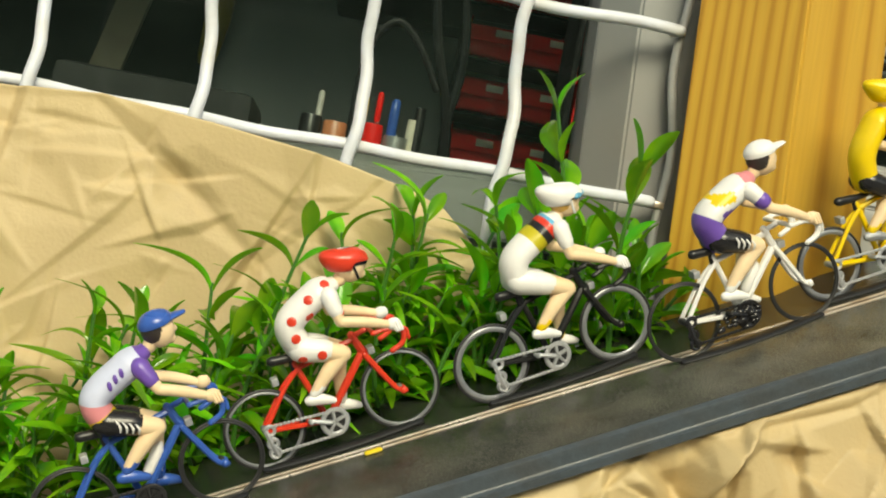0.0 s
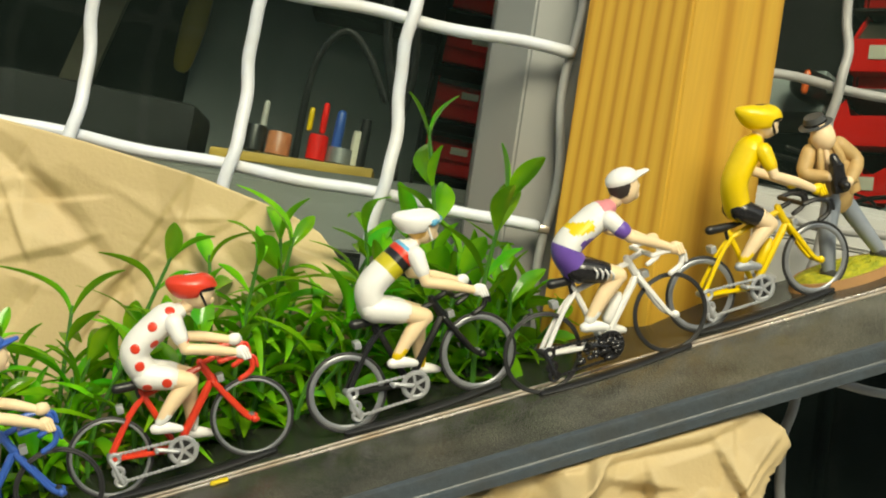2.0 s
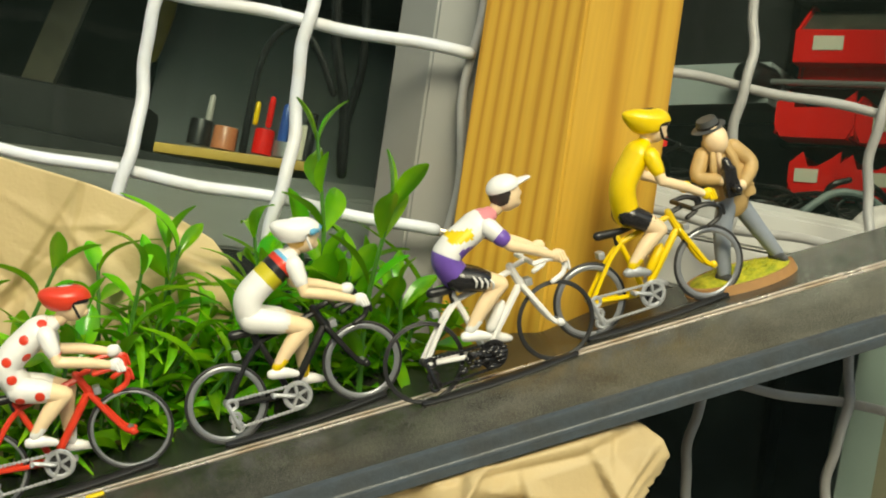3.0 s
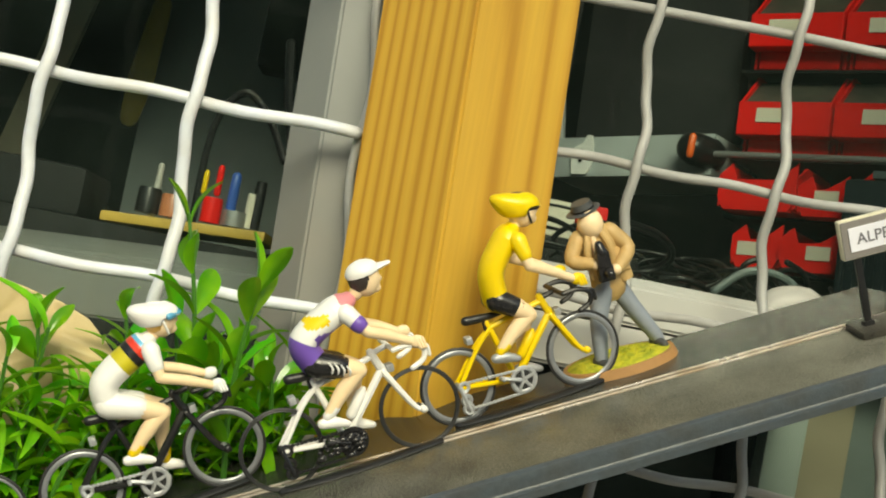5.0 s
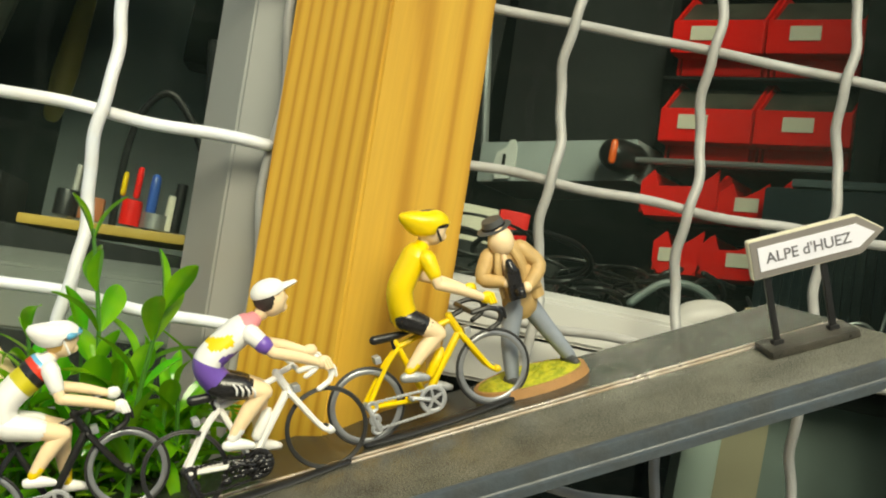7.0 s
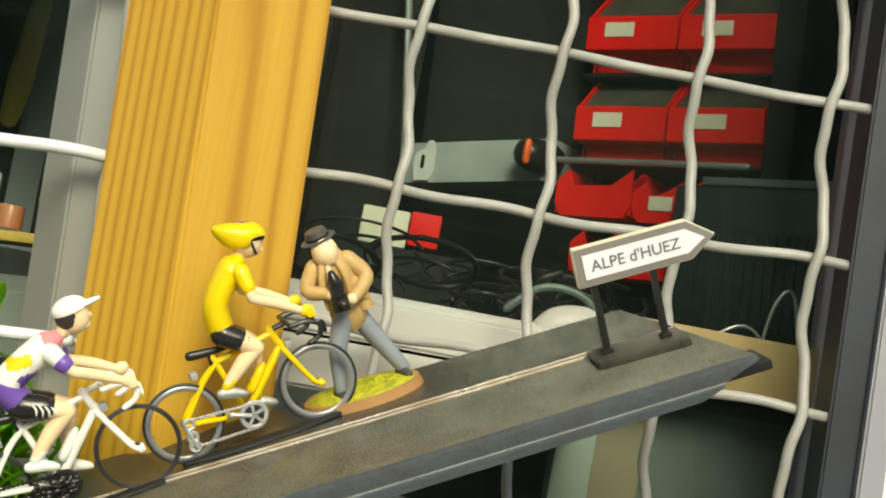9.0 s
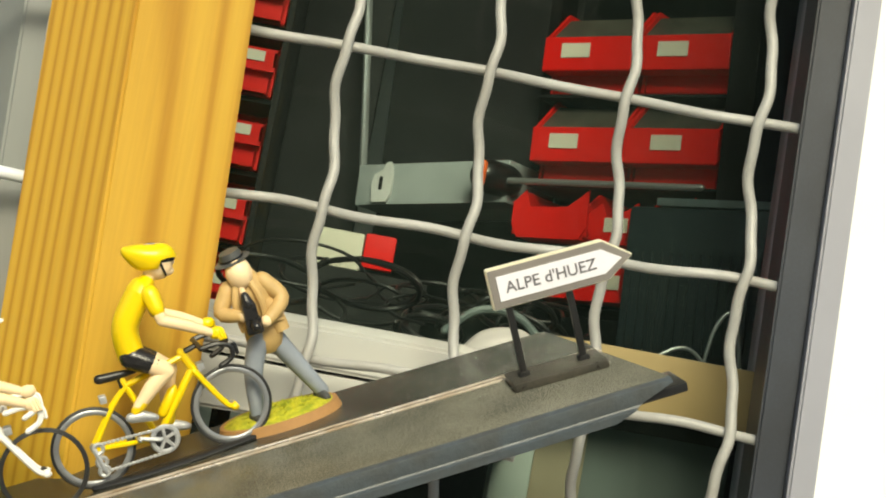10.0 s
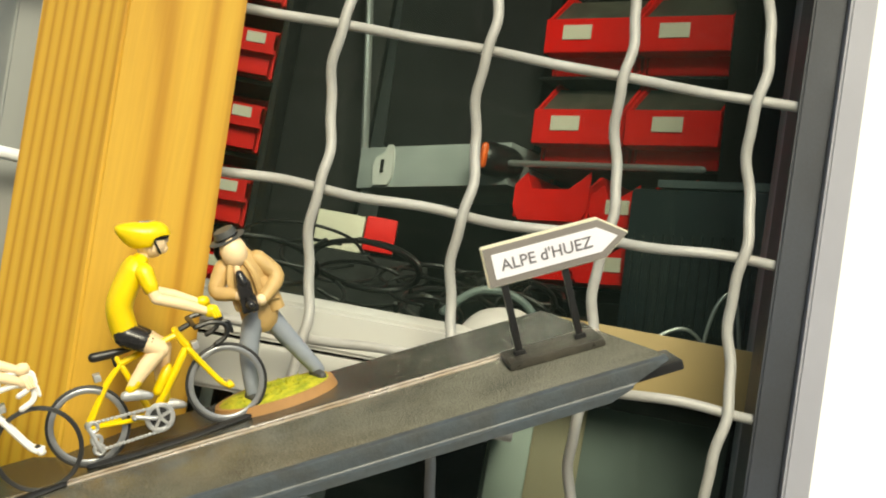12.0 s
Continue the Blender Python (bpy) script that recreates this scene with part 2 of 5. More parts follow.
SKIN = paint("skin_paint", (0.88, 0.66, 0.41), 0.45)
WHITE = paint("white_paint", (0.84, 0.82, 0.80), 0.35)
RED = paint("red_paint", (0.68, 0.045, 0.02), 0.3)
BLUE = paint("blue_paint", (0.035, 0.105, 0.42), 0.28)
PURPLE = paint("purple_paint", (0.16, 0.08, 0.42), 0.35)
LILAC = paint("lilac_paint", (0.60, 0.63, 0.80), 0.38)
PINK = paint("pink_paint", (0.75, 0.27, 0.30), 0.38)
YELLOW = paint("yellow_paint", (0.86, 0.60, 0.012), 0.33)
GREEN_BAND = paint("green_paint", (0.56, 0.48, 0.02), 0.38)
SKY_BLUE = paint("sky_blue_paint", (0.12, 0.40, 0.62), 0.35)
BLACK_PAINT = paint("black_paint", (0.016, 0.015, 0.016), 0.25)
HAIR = paint("hair_paint", (0.03, 0.022, 0.018), 0.5)
BLOND = paint("blond_paint", (0.62, 0.36, 0.08), 0.5)
COAT = paint("tan_coat_paint", (0.56, 0.37, 0.15), 0.5, 0.18)
TROUSER = paint("grey_trouser_paint", (0.26, 0.29, 0.34), 0.5, 0.14)
HAT = paint("dark_hat_paint", (0.06, 0.062, 0.062), 0.5, 0.2)
EARTH = paint("earth_paint", (0.42, 0.22, 0.08), 0.6, 0.15)
GRASS = material("flock_grass", (0.50, 0.47, 0.03), 0.8, vary=0.35, scale=900, bump=0.8, bump_scale=1500, second=(0.27, 0.31, 0.02), second_scale=300)


# ---------------------------------------------------------------- mesh helpers
def mesh_object(name, bm, mats, smooth=True, angle=0.7):
    me = bpy.data.meshes.new(name)
    bm.normal_update()
    if smooth:
        for f in bm.faces:
            f.smooth = True
        for e in bm.edges:
            if len(e.link_faces) == 2 and e.calc_face_angle(0) > angle:
                e.smooth = False
    bm.to_mesh(me)
    bm.free()
    for m in (mats if isinstance(mats, (list, tuple)) else [mats]):
        me.materials.append(m)
    return new(name, me)


def part(name, bm, mats, parent, label="", smooth=True):
    ob = mesh_object(name, bm, mats, smooth)
    ob.parent = parent
    return tagged(ob, label)


def thing(name, m, label, category, group="", kind=""):
    ob = new(name)
    ob.empty_display_size = 0.01
    ob.matrix_basis = m
    return tagged(ob, label, category, group, kind)


def box(bm, x0, x1, y0, y1, z0, z1, mat=0, bevel=0.0):
    """A box, with its edges rounded off when bevel is given."""
    vs = [bm.verts.new((x, y, z)) for x in (x0, x1) for y in (y0, y1) for z in (z0, z1)]
    fs = [(0, 1, 3, 2), (4, 6, 7, 5), (0, 4, 5, 1), (2, 3, 7, 6), (0, 2, 6, 4), (1, 5, 7, 3)]
    faces = [bm.faces.new([vs[i] for i in f]) for f in fs]
    for f in faces:
        f.material_index = mat
    if bevel:
        edges = list({e for f in faces for e in f.edges})
        got = bmesh.ops.bevel(bm, geom=edges, offset=bevel, segments=2, profile=0.6, affect="EDGES")
        for f in got["faces"]:
            f.material_index = mat
    return faces


def smooth_path(pts, steps):
    """Catmull-Rom through the points."""
    pts = [Vector(p) for p in pts]
    out = []
    for i in range(len(pts) - 1):
        p0, p1, p2, p3 = pts[max(i - 1, 0)], pts[i], pts[i + 1], pts[min(i + 2, len(pts) - 1)]
        for k in range(steps):
            t = k / steps
            out.append(0.5 * (2 * p1 + (p2 - p0) * t + (2 * p0 - 5 * p1 + 4 * p2 - p3) * t * t + (3 * p1 - p0 - 3 * p2 + p3) * t ** 3))
    return out + [pts[-1]]


def tube(bm, pts, radii, mat=0, segs=10, steps=1, side=1.0, round_ends=True, pick=None):
    """A rounded tube along the points. radii: one or one a point; side: widening across, along y. pick(s): material along the length 0..1."""
    path = smooth_path(pts, steps) if steps > 1 else [Vector(p) for p in pts]
    rs = [radii] * len(pts) if isinstance(radii, (int, float)) else list(radii)
    rad = [float(np.interp(i / (len(path) - 1) * (len(rs) - 1), range(len(rs)), rs)) for i in range(len(path))]
    if round_ends:
        d0, d1 = (path[0] - path[1]).normalized(), (path[-1] - path[-2]).normalized()
        head = [(path[0] + d0 * rad[0] * a, rad[0] * b) for a, b in ((0.92, 0.4), (0.6, 0.8))]
        tail = [(path[-1] + d1 * rad[-1] * a, rad[-1] * b) for a, b in ((0.6, 0.8), (0.92, 0.4))]
        path = [p for p, _ in head] + path + [p for p, _ in tail]
        rad = [r for _, r in head] + rad + [r for _, r in tail]
    rings, ref = [], Vector((0, 1, 0))
    for i, p in enumerate(path):
        d = (path[min(i + 1, len(path) - 1)] - path[max(i - 1, 0)]).normalized()
        a = ref - d * ref.dot(d)
        if a.length < 0.2:
            a = Vector((1, 0, 0)) - d * d.x
        a.normalize()
        b = d.cross(a)
        rings.append([bm.verts.new(p + (a * math.cos(w) * side + b * math.sin(w)) * rad[i]) for w in (2 * math.pi * k / segs for k in range(segs))])
    for i in range(len(rings) - 1):
        mi = pick(i / (len(rings) - 1)) if pick else mat
        for k in range(segs):
            f = bm.faces.new((rings[i][k], rings[i][(k + 1) % segs], rings[i + 1][(k + 1) % segs], rings[i + 1][k]))
            f.material_index = mi
    for ring, flip in ((rings[0], True), (rings[-1], False)):
        f = bm.faces.new(ring[::-1] if flip else ring)
        f.material_index = pick(0.0 if flip else 1.0) if pick else mat


def ball(bm, c, r, mat=0, scale=(1, 1, 1), rot=None, segs=14, rings=9, cut=None):
    """An ellipsoid; cut keeps what lies above that height in units of its radius."""
    got = bmesh.ops.create_uvsphere(bm, u_segments=segs, v_segments=rings, radius=1)
    vs = got["verts"]
    if cut is not None:
        for v in vs:
            v.co.z = max(v.co.z, cut)
    m = Matrix.Translation(c) @ (rot or Matrix()) @ Matrix.Diagonal((r * scale[0], r * scale[1], r * scale[2], 1))
    bmesh.ops.transform(bm, matrix=m, verts=vs)
    for f in {f for v in vs for f in v.link_faces}:
        f.material_index = mat
    return vs


def ring(bm, c, big, small, mat=0, segs=40, sides=8, squash=1.0, axis="y"):
    """A torus about y; squash widens its section along the radius."""
    rows = []
    for i in range(segs):
        a = 2 * math.pi * i / segs
        row = []
        for k in range(sides):
            w = 2 * math.pi * k / sides
            rr = big + small * squash * math.cos(w)
            row.append(bm.verts.new((c[0] + rr * math.cos(a), c[1] + small * math.sin(w), c[2] + rr * math.sin(a))))
        rows.append(row)
    for i in range(segs):
        for k in range(sides):
            f = bm.faces.new((rows[i][k], rows[(i + 1) % segs][k], rows[(i + 1) % segs][(k + 1) % sides], rows[i][(k + 1) % sides]))
            f.material_index = mat


def prism(bm, outline, axis_from, axis_to, plane="xy", mat=0):
    """A closed outline drawn out along the third axis."""
    def at(p, h):
        return {"xy": (p[0], p[1], h), "xz": (p[0], h, p[1]), "yz": (h, p[0], p[1])}[plane]
    a = [bm.verts.new(at(p, axis_from)) for p in outline]
    b = [bm.verts.new(at(p, axis_to)) for p in outline]
    k = len(outline)
    for i in range(k):
        bm.faces.new((a[i], a[(i + 1) % k], b[(i + 1) % k], b[i])).material_index = mat
    bm.faces.new(a[::-1]).material_index = mat
    bm.faces.new(b).material_index = mat
    bmesh.ops.recalc_face_normals(bm, faces=bm.faces[:])

# ---------------------------------------------------------------- the ramp's own axes: along, across (away from the camera), up from its face
AXIS_U, AXIS_V, AXIS_N = Vector((0.88933, 0.12071, 0.44105)), Vector((-0.22493, 0.95525, 0.19210)), Vector((-0.39813, -0.27005, 0.87668))
RAMP = Matrix.Translation((-0.0005, -0.0605, 1.1622)) @ Matrix((AXIS_U, AXIS_V, AXIS_N)).transposed().to_4x4()


def on_ramp(u, v, h=0.0, turn=0.0):
    return RAMP @ pose(u, v, h, 0, 0, turn)


# ---------------------------------------------------------------- structure
def upright(name, outline, z0, z1, mats, label, tilt=0.045, kind="structure", category="post"):
    bm = bmesh.new()
    prism(bm, outline, z0 - 1.2, z1 - 1.2)
    bmesh.ops.bevel(bm, geom=[e for e in bm.edges if abs(e.verts[0].co.z - e.verts[1].co.z) > 0.1], offset=0.0009, segments=2, affect="EDGES")
    for v in bm.verts:
        v.co.x -= tilt * v.co.z
    ob = mesh_object(name, bm, mats)
    ob.location = (0, 0, 1.2)
    return tagged(ob, label, category, kind=kind)


# square pine post set edge-on to the window, planed off at the back
upright("wooden_post", [(-0.0942, -0.016), (-0.0611, -0.040), (-0.0265, -0.021), (-0.031, -0.0065), (-0.087, -0.0065)], 0.6, 1.75, PINE,
        "square planed pine post with warm yellow grain", tilt=0.042, kind="thing")

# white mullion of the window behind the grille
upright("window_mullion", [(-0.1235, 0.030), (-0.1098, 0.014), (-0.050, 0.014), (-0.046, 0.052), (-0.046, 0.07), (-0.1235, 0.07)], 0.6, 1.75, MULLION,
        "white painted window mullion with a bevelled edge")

# the dark jamb and the grey facing at the bright end
upright("window_jamb", [(0.1572, -0.020), (0.1683, -0.020), (0.1725, 0.012), (0.1612, 0.012)], 0.6, 1.75, FRAME_DARK, "dark window jamb with a rough coating", tilt=0.022)
upright("jamb_facing", [(0.1686, -0.024), (0.1775, -0.024), (0.1815, 0.07), (0.1728, 0.07)], 0.6, 1.75, FRAME_GREY, "pale grey metal facing of the jamb", tilt=0.022)


def rail_bar(name, profile, x0, x1, mats, label):
    bm = bmesh.new()
    prism(bm, profile, x0, x1, plane="yz")
    bmesh.ops.bevel(bm, geom=[e for e in bm.edges if abs(e.verts[0].co.x - e.verts[1].co.x) > 0.05], offset=0.0012, segments=2, affect="EDGES")
    return tagged(mesh_object(name, bm, mats), label, "window rail", kind="structure")


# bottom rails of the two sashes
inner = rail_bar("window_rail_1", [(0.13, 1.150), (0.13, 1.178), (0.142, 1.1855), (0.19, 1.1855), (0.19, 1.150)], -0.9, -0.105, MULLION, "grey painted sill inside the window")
for v in inner.data.vertices:
    v.co.z += (v.co.x + 0.2) * 0.07
rail_bar("window_rail_2", [(0.036, 1.188), (0.036, 1.203), (0.042, 1.2065), (0.07, 1.2065), (0.07, 1.188)], -0.046, 0.076, FRAME_WHITE, "white rounded bottom rail of the window")
rail_bar("window_rail_3", [(0.030, 1.168), (0.030, 1.1868), (0.07, 1.1868), (0.07, 1.168)], -0.046, 0.085, FRAME_WHITE, "white lower ledge of the window")

# glass behind the grille
for name, x0, x1 in (("window_1", -0.9, -0.1195), ("window_2", -0.046, 0.182)):
    bm = bmesh.new()
    box(bm, x0, x1, 0.058, 0.061, 0.6, 1.75)
    pane = tagged(mesh_object(name, bm, GLASS, smooth=False), "dusty window pane with reflection haze put into its film, mirroring some daylight", "window", kind="structure")
    pane.visible_shadow = False

# the room behind; its lack of light is put into near-black surfaces
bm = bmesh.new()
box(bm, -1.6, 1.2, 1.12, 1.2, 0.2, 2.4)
tagged(mesh_object("wall_back", bm, WALL_UNLIT), "unlit dark back wall of the workshop", "wall", kind="structure")
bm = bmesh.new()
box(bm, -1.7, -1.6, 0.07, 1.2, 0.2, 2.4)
tagged(mesh_object("wall_west", bm, WALL_UNLIT), "dark side wall of the workshop", "wall", kind="structure")
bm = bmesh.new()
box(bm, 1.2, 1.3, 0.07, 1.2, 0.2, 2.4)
tagged(mesh_object("wall_east", bm, WALL_UNLIT), "dark side wall of the workshop", "wall", kind="structure")
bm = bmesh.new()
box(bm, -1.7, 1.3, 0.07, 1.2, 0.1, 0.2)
tagged(mesh_object("floor", bm, WALL_UNLIT), "dark floor of the workshop", "floor", kind="structure")
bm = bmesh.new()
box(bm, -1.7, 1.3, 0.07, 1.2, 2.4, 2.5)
tagged(mesh_object("ceiling", bm, WALL_UNLIT), "dark ceiling of the workshop", "ceiling", kind="structure")
# the front wall round the opening
bm = bmesh.new()
box(bm, -1.7, 0.155, 0.0, 0.068, 1.75, 2.5)
box(bm, -1.7, 0.155, 0.0, 0.068, 0.1, 0.6)
box(bm, -1.7, -0.9, 0.0, 0.068, 0.6, 1.75)
tagged(mesh_object("wall_front", bm, FRAME_GREY), "pale wall round the workshop window", "wall", kind="structure")
bm = bmesh.new()
box(bm, 0.182, 0.9, 0.03, 0.069, 0.1, 2.5)
tagged(mesh_object("wall_outside", bm, material("bright_render", (0.78, 0.79, 0.82), 0.8, vary=0.03, scale=30, bump=0.1)), "bright white outside wall", "wall", kind="structure")
bm = bmesh.new()
box(bm, -40, 40, -40, 0.0, 0.0, 0.1)
tagged(mesh_object("ground", bm, material("paving", (0.33, 0.31, 0.28), 0.85, vary=0.15, scale=6, bump=0.2, bump_scale=60)), "grey paved ground before the window", "ground", kind="structure")

# Unseen helper behind the camera: keeps low sky out of the glass reflections.
bm = bmesh.new()
box(bm, -14, 14, -9.3, -9.0, 0.0, 4.2)
tagged(mesh_object("unseen_sky_blocker", bm, material("sky_blocker_dark", (0.085, 0.105, 0.085), 0.9, vary=0.2, scale=2)), "unseen dull dark blocker added to keep low sky out of the panes", "wall", kind="structure")


# ---------------------------------------------------------------- wire grille
def wire(parent, name, pts, r=0.0027, mat=WIRE):
    bm = bmesh.new()
    tube(bm, pts, r, segs=10)
    return part(name, bm, mat, parent)


def grille(name, label, cols, rows, x0, x1, z0, z1, y, amp, skew, r, mat, bow=0.0):
    """Crimped bars, woven over straighter rods."""
    g = thing(name, Matrix(), label, "window grille")
    pitch = abs(rows[1] - rows[0])
    for i, cx in enumerate(cols):
        pts = []
        k = int((z1 - z0) / 0.003)
        for s in range(k + 1):
            z = z0 + (z1 - z0) * s / k
            ph = 2 * math.pi * (z - rows[0]) / pitch
            w = (math.sin(ph + 0.3 * math.sin(3 * i)) - 0.22 * math.sin(3 * ph + i)) * amp + 0.0005 * math.sin(ph * 0.37 + 1.7 * i)
            pts.append((cx + skew * (rows[0] - z) + w, y - bow * max(cx, 0) ** 2 - 0.0022 * math.cos(ph), z))
        wire(g, "upright_bar", pts, r, mat)
    for j, rz in enumerate(rows):
        pts = []
        k = int((x1 - x0) / 0.004)
        for s in range(k + 1):
            x = x0 + (x1 - x0) * s / k
            ph = 2 * math.pi * (x - cols[0]) / abs(cols[1] - cols[0])
            pts.append((x, y - bow * max(x, 0) ** 2 + 0.0024 * math.cos(ph) + 0.0008, rz - bow * 2.9 * max(rz - 1.243, 0) * max(x, 0) ** 2 + 0.0007 * math.cos(ph + j) + 0.0004 * math.sin(ph * 0.31 + 2 * j)))
        wire(g, "cross_bar", pts, r * 0.95, mat)
    return g


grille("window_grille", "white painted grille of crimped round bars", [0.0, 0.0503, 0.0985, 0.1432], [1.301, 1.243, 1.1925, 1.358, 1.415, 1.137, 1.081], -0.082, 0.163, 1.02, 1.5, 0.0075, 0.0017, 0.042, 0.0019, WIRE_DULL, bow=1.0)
grille("window_grille", "white painted grille of thick crimped round bars", [-0.3835, -0.3265, -0.2655, -0.2085, -0.1545], [1.1700, 1.2345, 1.2990, 1.3635, 1.1055, 1.041], -0.47, -0.0985, 1.02, 1.5, -0.003, 0.0013, 0.02, 0.0024, WIRE)
edge_bar = thing("edge_bar", Matrix(), "crimped end bar of the grille beside the wooden post", "grille bar")
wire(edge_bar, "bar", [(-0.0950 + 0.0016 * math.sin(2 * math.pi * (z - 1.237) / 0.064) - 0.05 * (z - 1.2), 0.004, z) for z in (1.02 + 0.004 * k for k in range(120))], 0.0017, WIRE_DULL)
for z in (1.2345, 1.170, 1.299):
    bm = bmesh.new()
    box(bm, -0.0995 - 0.05 * (z - 1.2), -0.0940 - 0.05 * (z - 1.2), 0.0015, 0.0072, z - 0.0012, z + 0.0014, bevel=0.0006)
    part("clip", bm, RAIL, edge_bar, "rusty metal clip")


# ---------------------------------------------------------------- the ramp: a length of slot track
U0, END_NEAR, END_FAR = -0.35, 0.1170, 0.1030
V_NEAR, V_FAR = -0.0425, 0.0365


def ramp_end(v):
    return END_NEAR + (END_FAR - END_NEAR) * (v - V_NEAR) / (V_FAR - V_NEAR)


def strip(bm, outline, mat=0, stop=None, start=U0):
    """An outline of (across, up) drawn out along the ramp to its slanting end."""
    a = [bm.verts.new((start, v, h)) for v, h in outline]
    b = [bm.verts.new((stop if stop is not None else ramp_end(v) + 3.2 * min(h + 0.002, 0), v, h)) for v, h in outline]
    k = len(outline)
    for i in range(k):
        bm.faces.new((a[i], a[(i + 1) % k], b[(i + 1) % k], b[i])).material_index = mat
    bm.faces.new(a[::-1]).material_index = mat
    bm.faces.new(b).material_index = mat
    bmesh.ops.recalc_face_normals(bm, faces=bm.faces[:])


ramp = thing("track_ramp", RAMP, "dusty black plastic slot track propped up as a steep ramp", "track")
bm = bmesh.new()
strip(bm, [(V_FAR, 0), (0.0024, 0), (0.0024, -0.0025), (-0.0024, -0.0025), (-0.0024, 0), (V_NEAR + 0.0015, 0), (V_NEAR + 0.0002, -0.0008), (V_NEAR, -0.0016), (V_NEAR, -0.0050),
           (V_NEAR - 0.0005, -0.0056), (V_NEAR - 0.0018, -0.0060), (V_NEAR - 0.0020, -0.0082), (V_NEAR + 0.0005, -0.0082), (V_NEAR + 0.0010, -0.0030), (V_FAR - 0.002, -0.0030), (V_FAR - 0.0015, -0.0080), (V_FAR, -0.0080)])
for f in bm.faces:
    f.material_index = 1 if f.calc_center_median().y < V_NEAR + 0.0013 else 0
part("track_bed", bm, [TRACK, TRACK_SIDE_LIT], ramp)
for v in (-0.0022, 0.0009):
    bm = bmesh.new()
    strip(bm, [(v, -0.0026), (v, 0.0002), (v + 0.0003, 0.0005), (v + 0.0010, 0.0005), (v + 0.0013, 0.0002), (v + 0.0013, -0.0026)])
    part("contact_rail", bm, RAIL, ramp, "worn shiny steel contact rail")
bm = bmesh.new()
strip(bm, [(-0.0008, -0.0027), (-0.0008, -0.0018), (0.0008, -0.0018), (0.0008, -0.0027)])
part("slot", bm, SLOT, ramp, "dark guide slot")
for v0, v1 in ((-0.040, -0.026), (0.012, 0.024)):
    bm = bmesh.new()
    e = ramp_end(v0)
    box(bm, e - 0.012, e + 0.0055, v0, v1, -0.0066, -0.0036, bevel=0.0008)
    part("plug_tab", bm, BLACK, ramp, "black plastic plug tab")


bm = bmesh.new()
tube(bm, [(-0.2075, -0.0035, 0.0005), (-0.2032, -0.0035, 0.0005)], 0.0007, segs=8, side=2.0)
tagged(mesh_object("paint_chip", bm, material("chip_yellow", (0.75, 0.55, 0.02), 0.4)), "small yellow chip lying on the track bed", "chip").matrix_basis = RAMP


# ---------------------------------------------------------------- toy bicycles
HUB = 0.0128
BASE = 0.0435


def wheel(parent, x, tyre, rim, fat):
    w = new("wheel")
    w.parent = parent
    w.location = (x, 0, HUB)
    bm = bmesh.new()
    ring(bm, (0, 0, 0), HUB - 0.0005, 0.0005, segs=44)
    part("tyre", bm, tyre, w)
    bm = bmesh.new()
    ring(bm, (0, 0, 0), HUB - 0.0009 - fat, 0.0005, segs=44, squash=fat / 0.0005 + 0.3)
    part("rim", bm, rim, w)
    bm = bmesh.new()
    tube(bm, [(0, -0.0016, 0), (0, 0.0016, 0)], 0.0011, segs=10)
    part("hub", bm, rim, w)


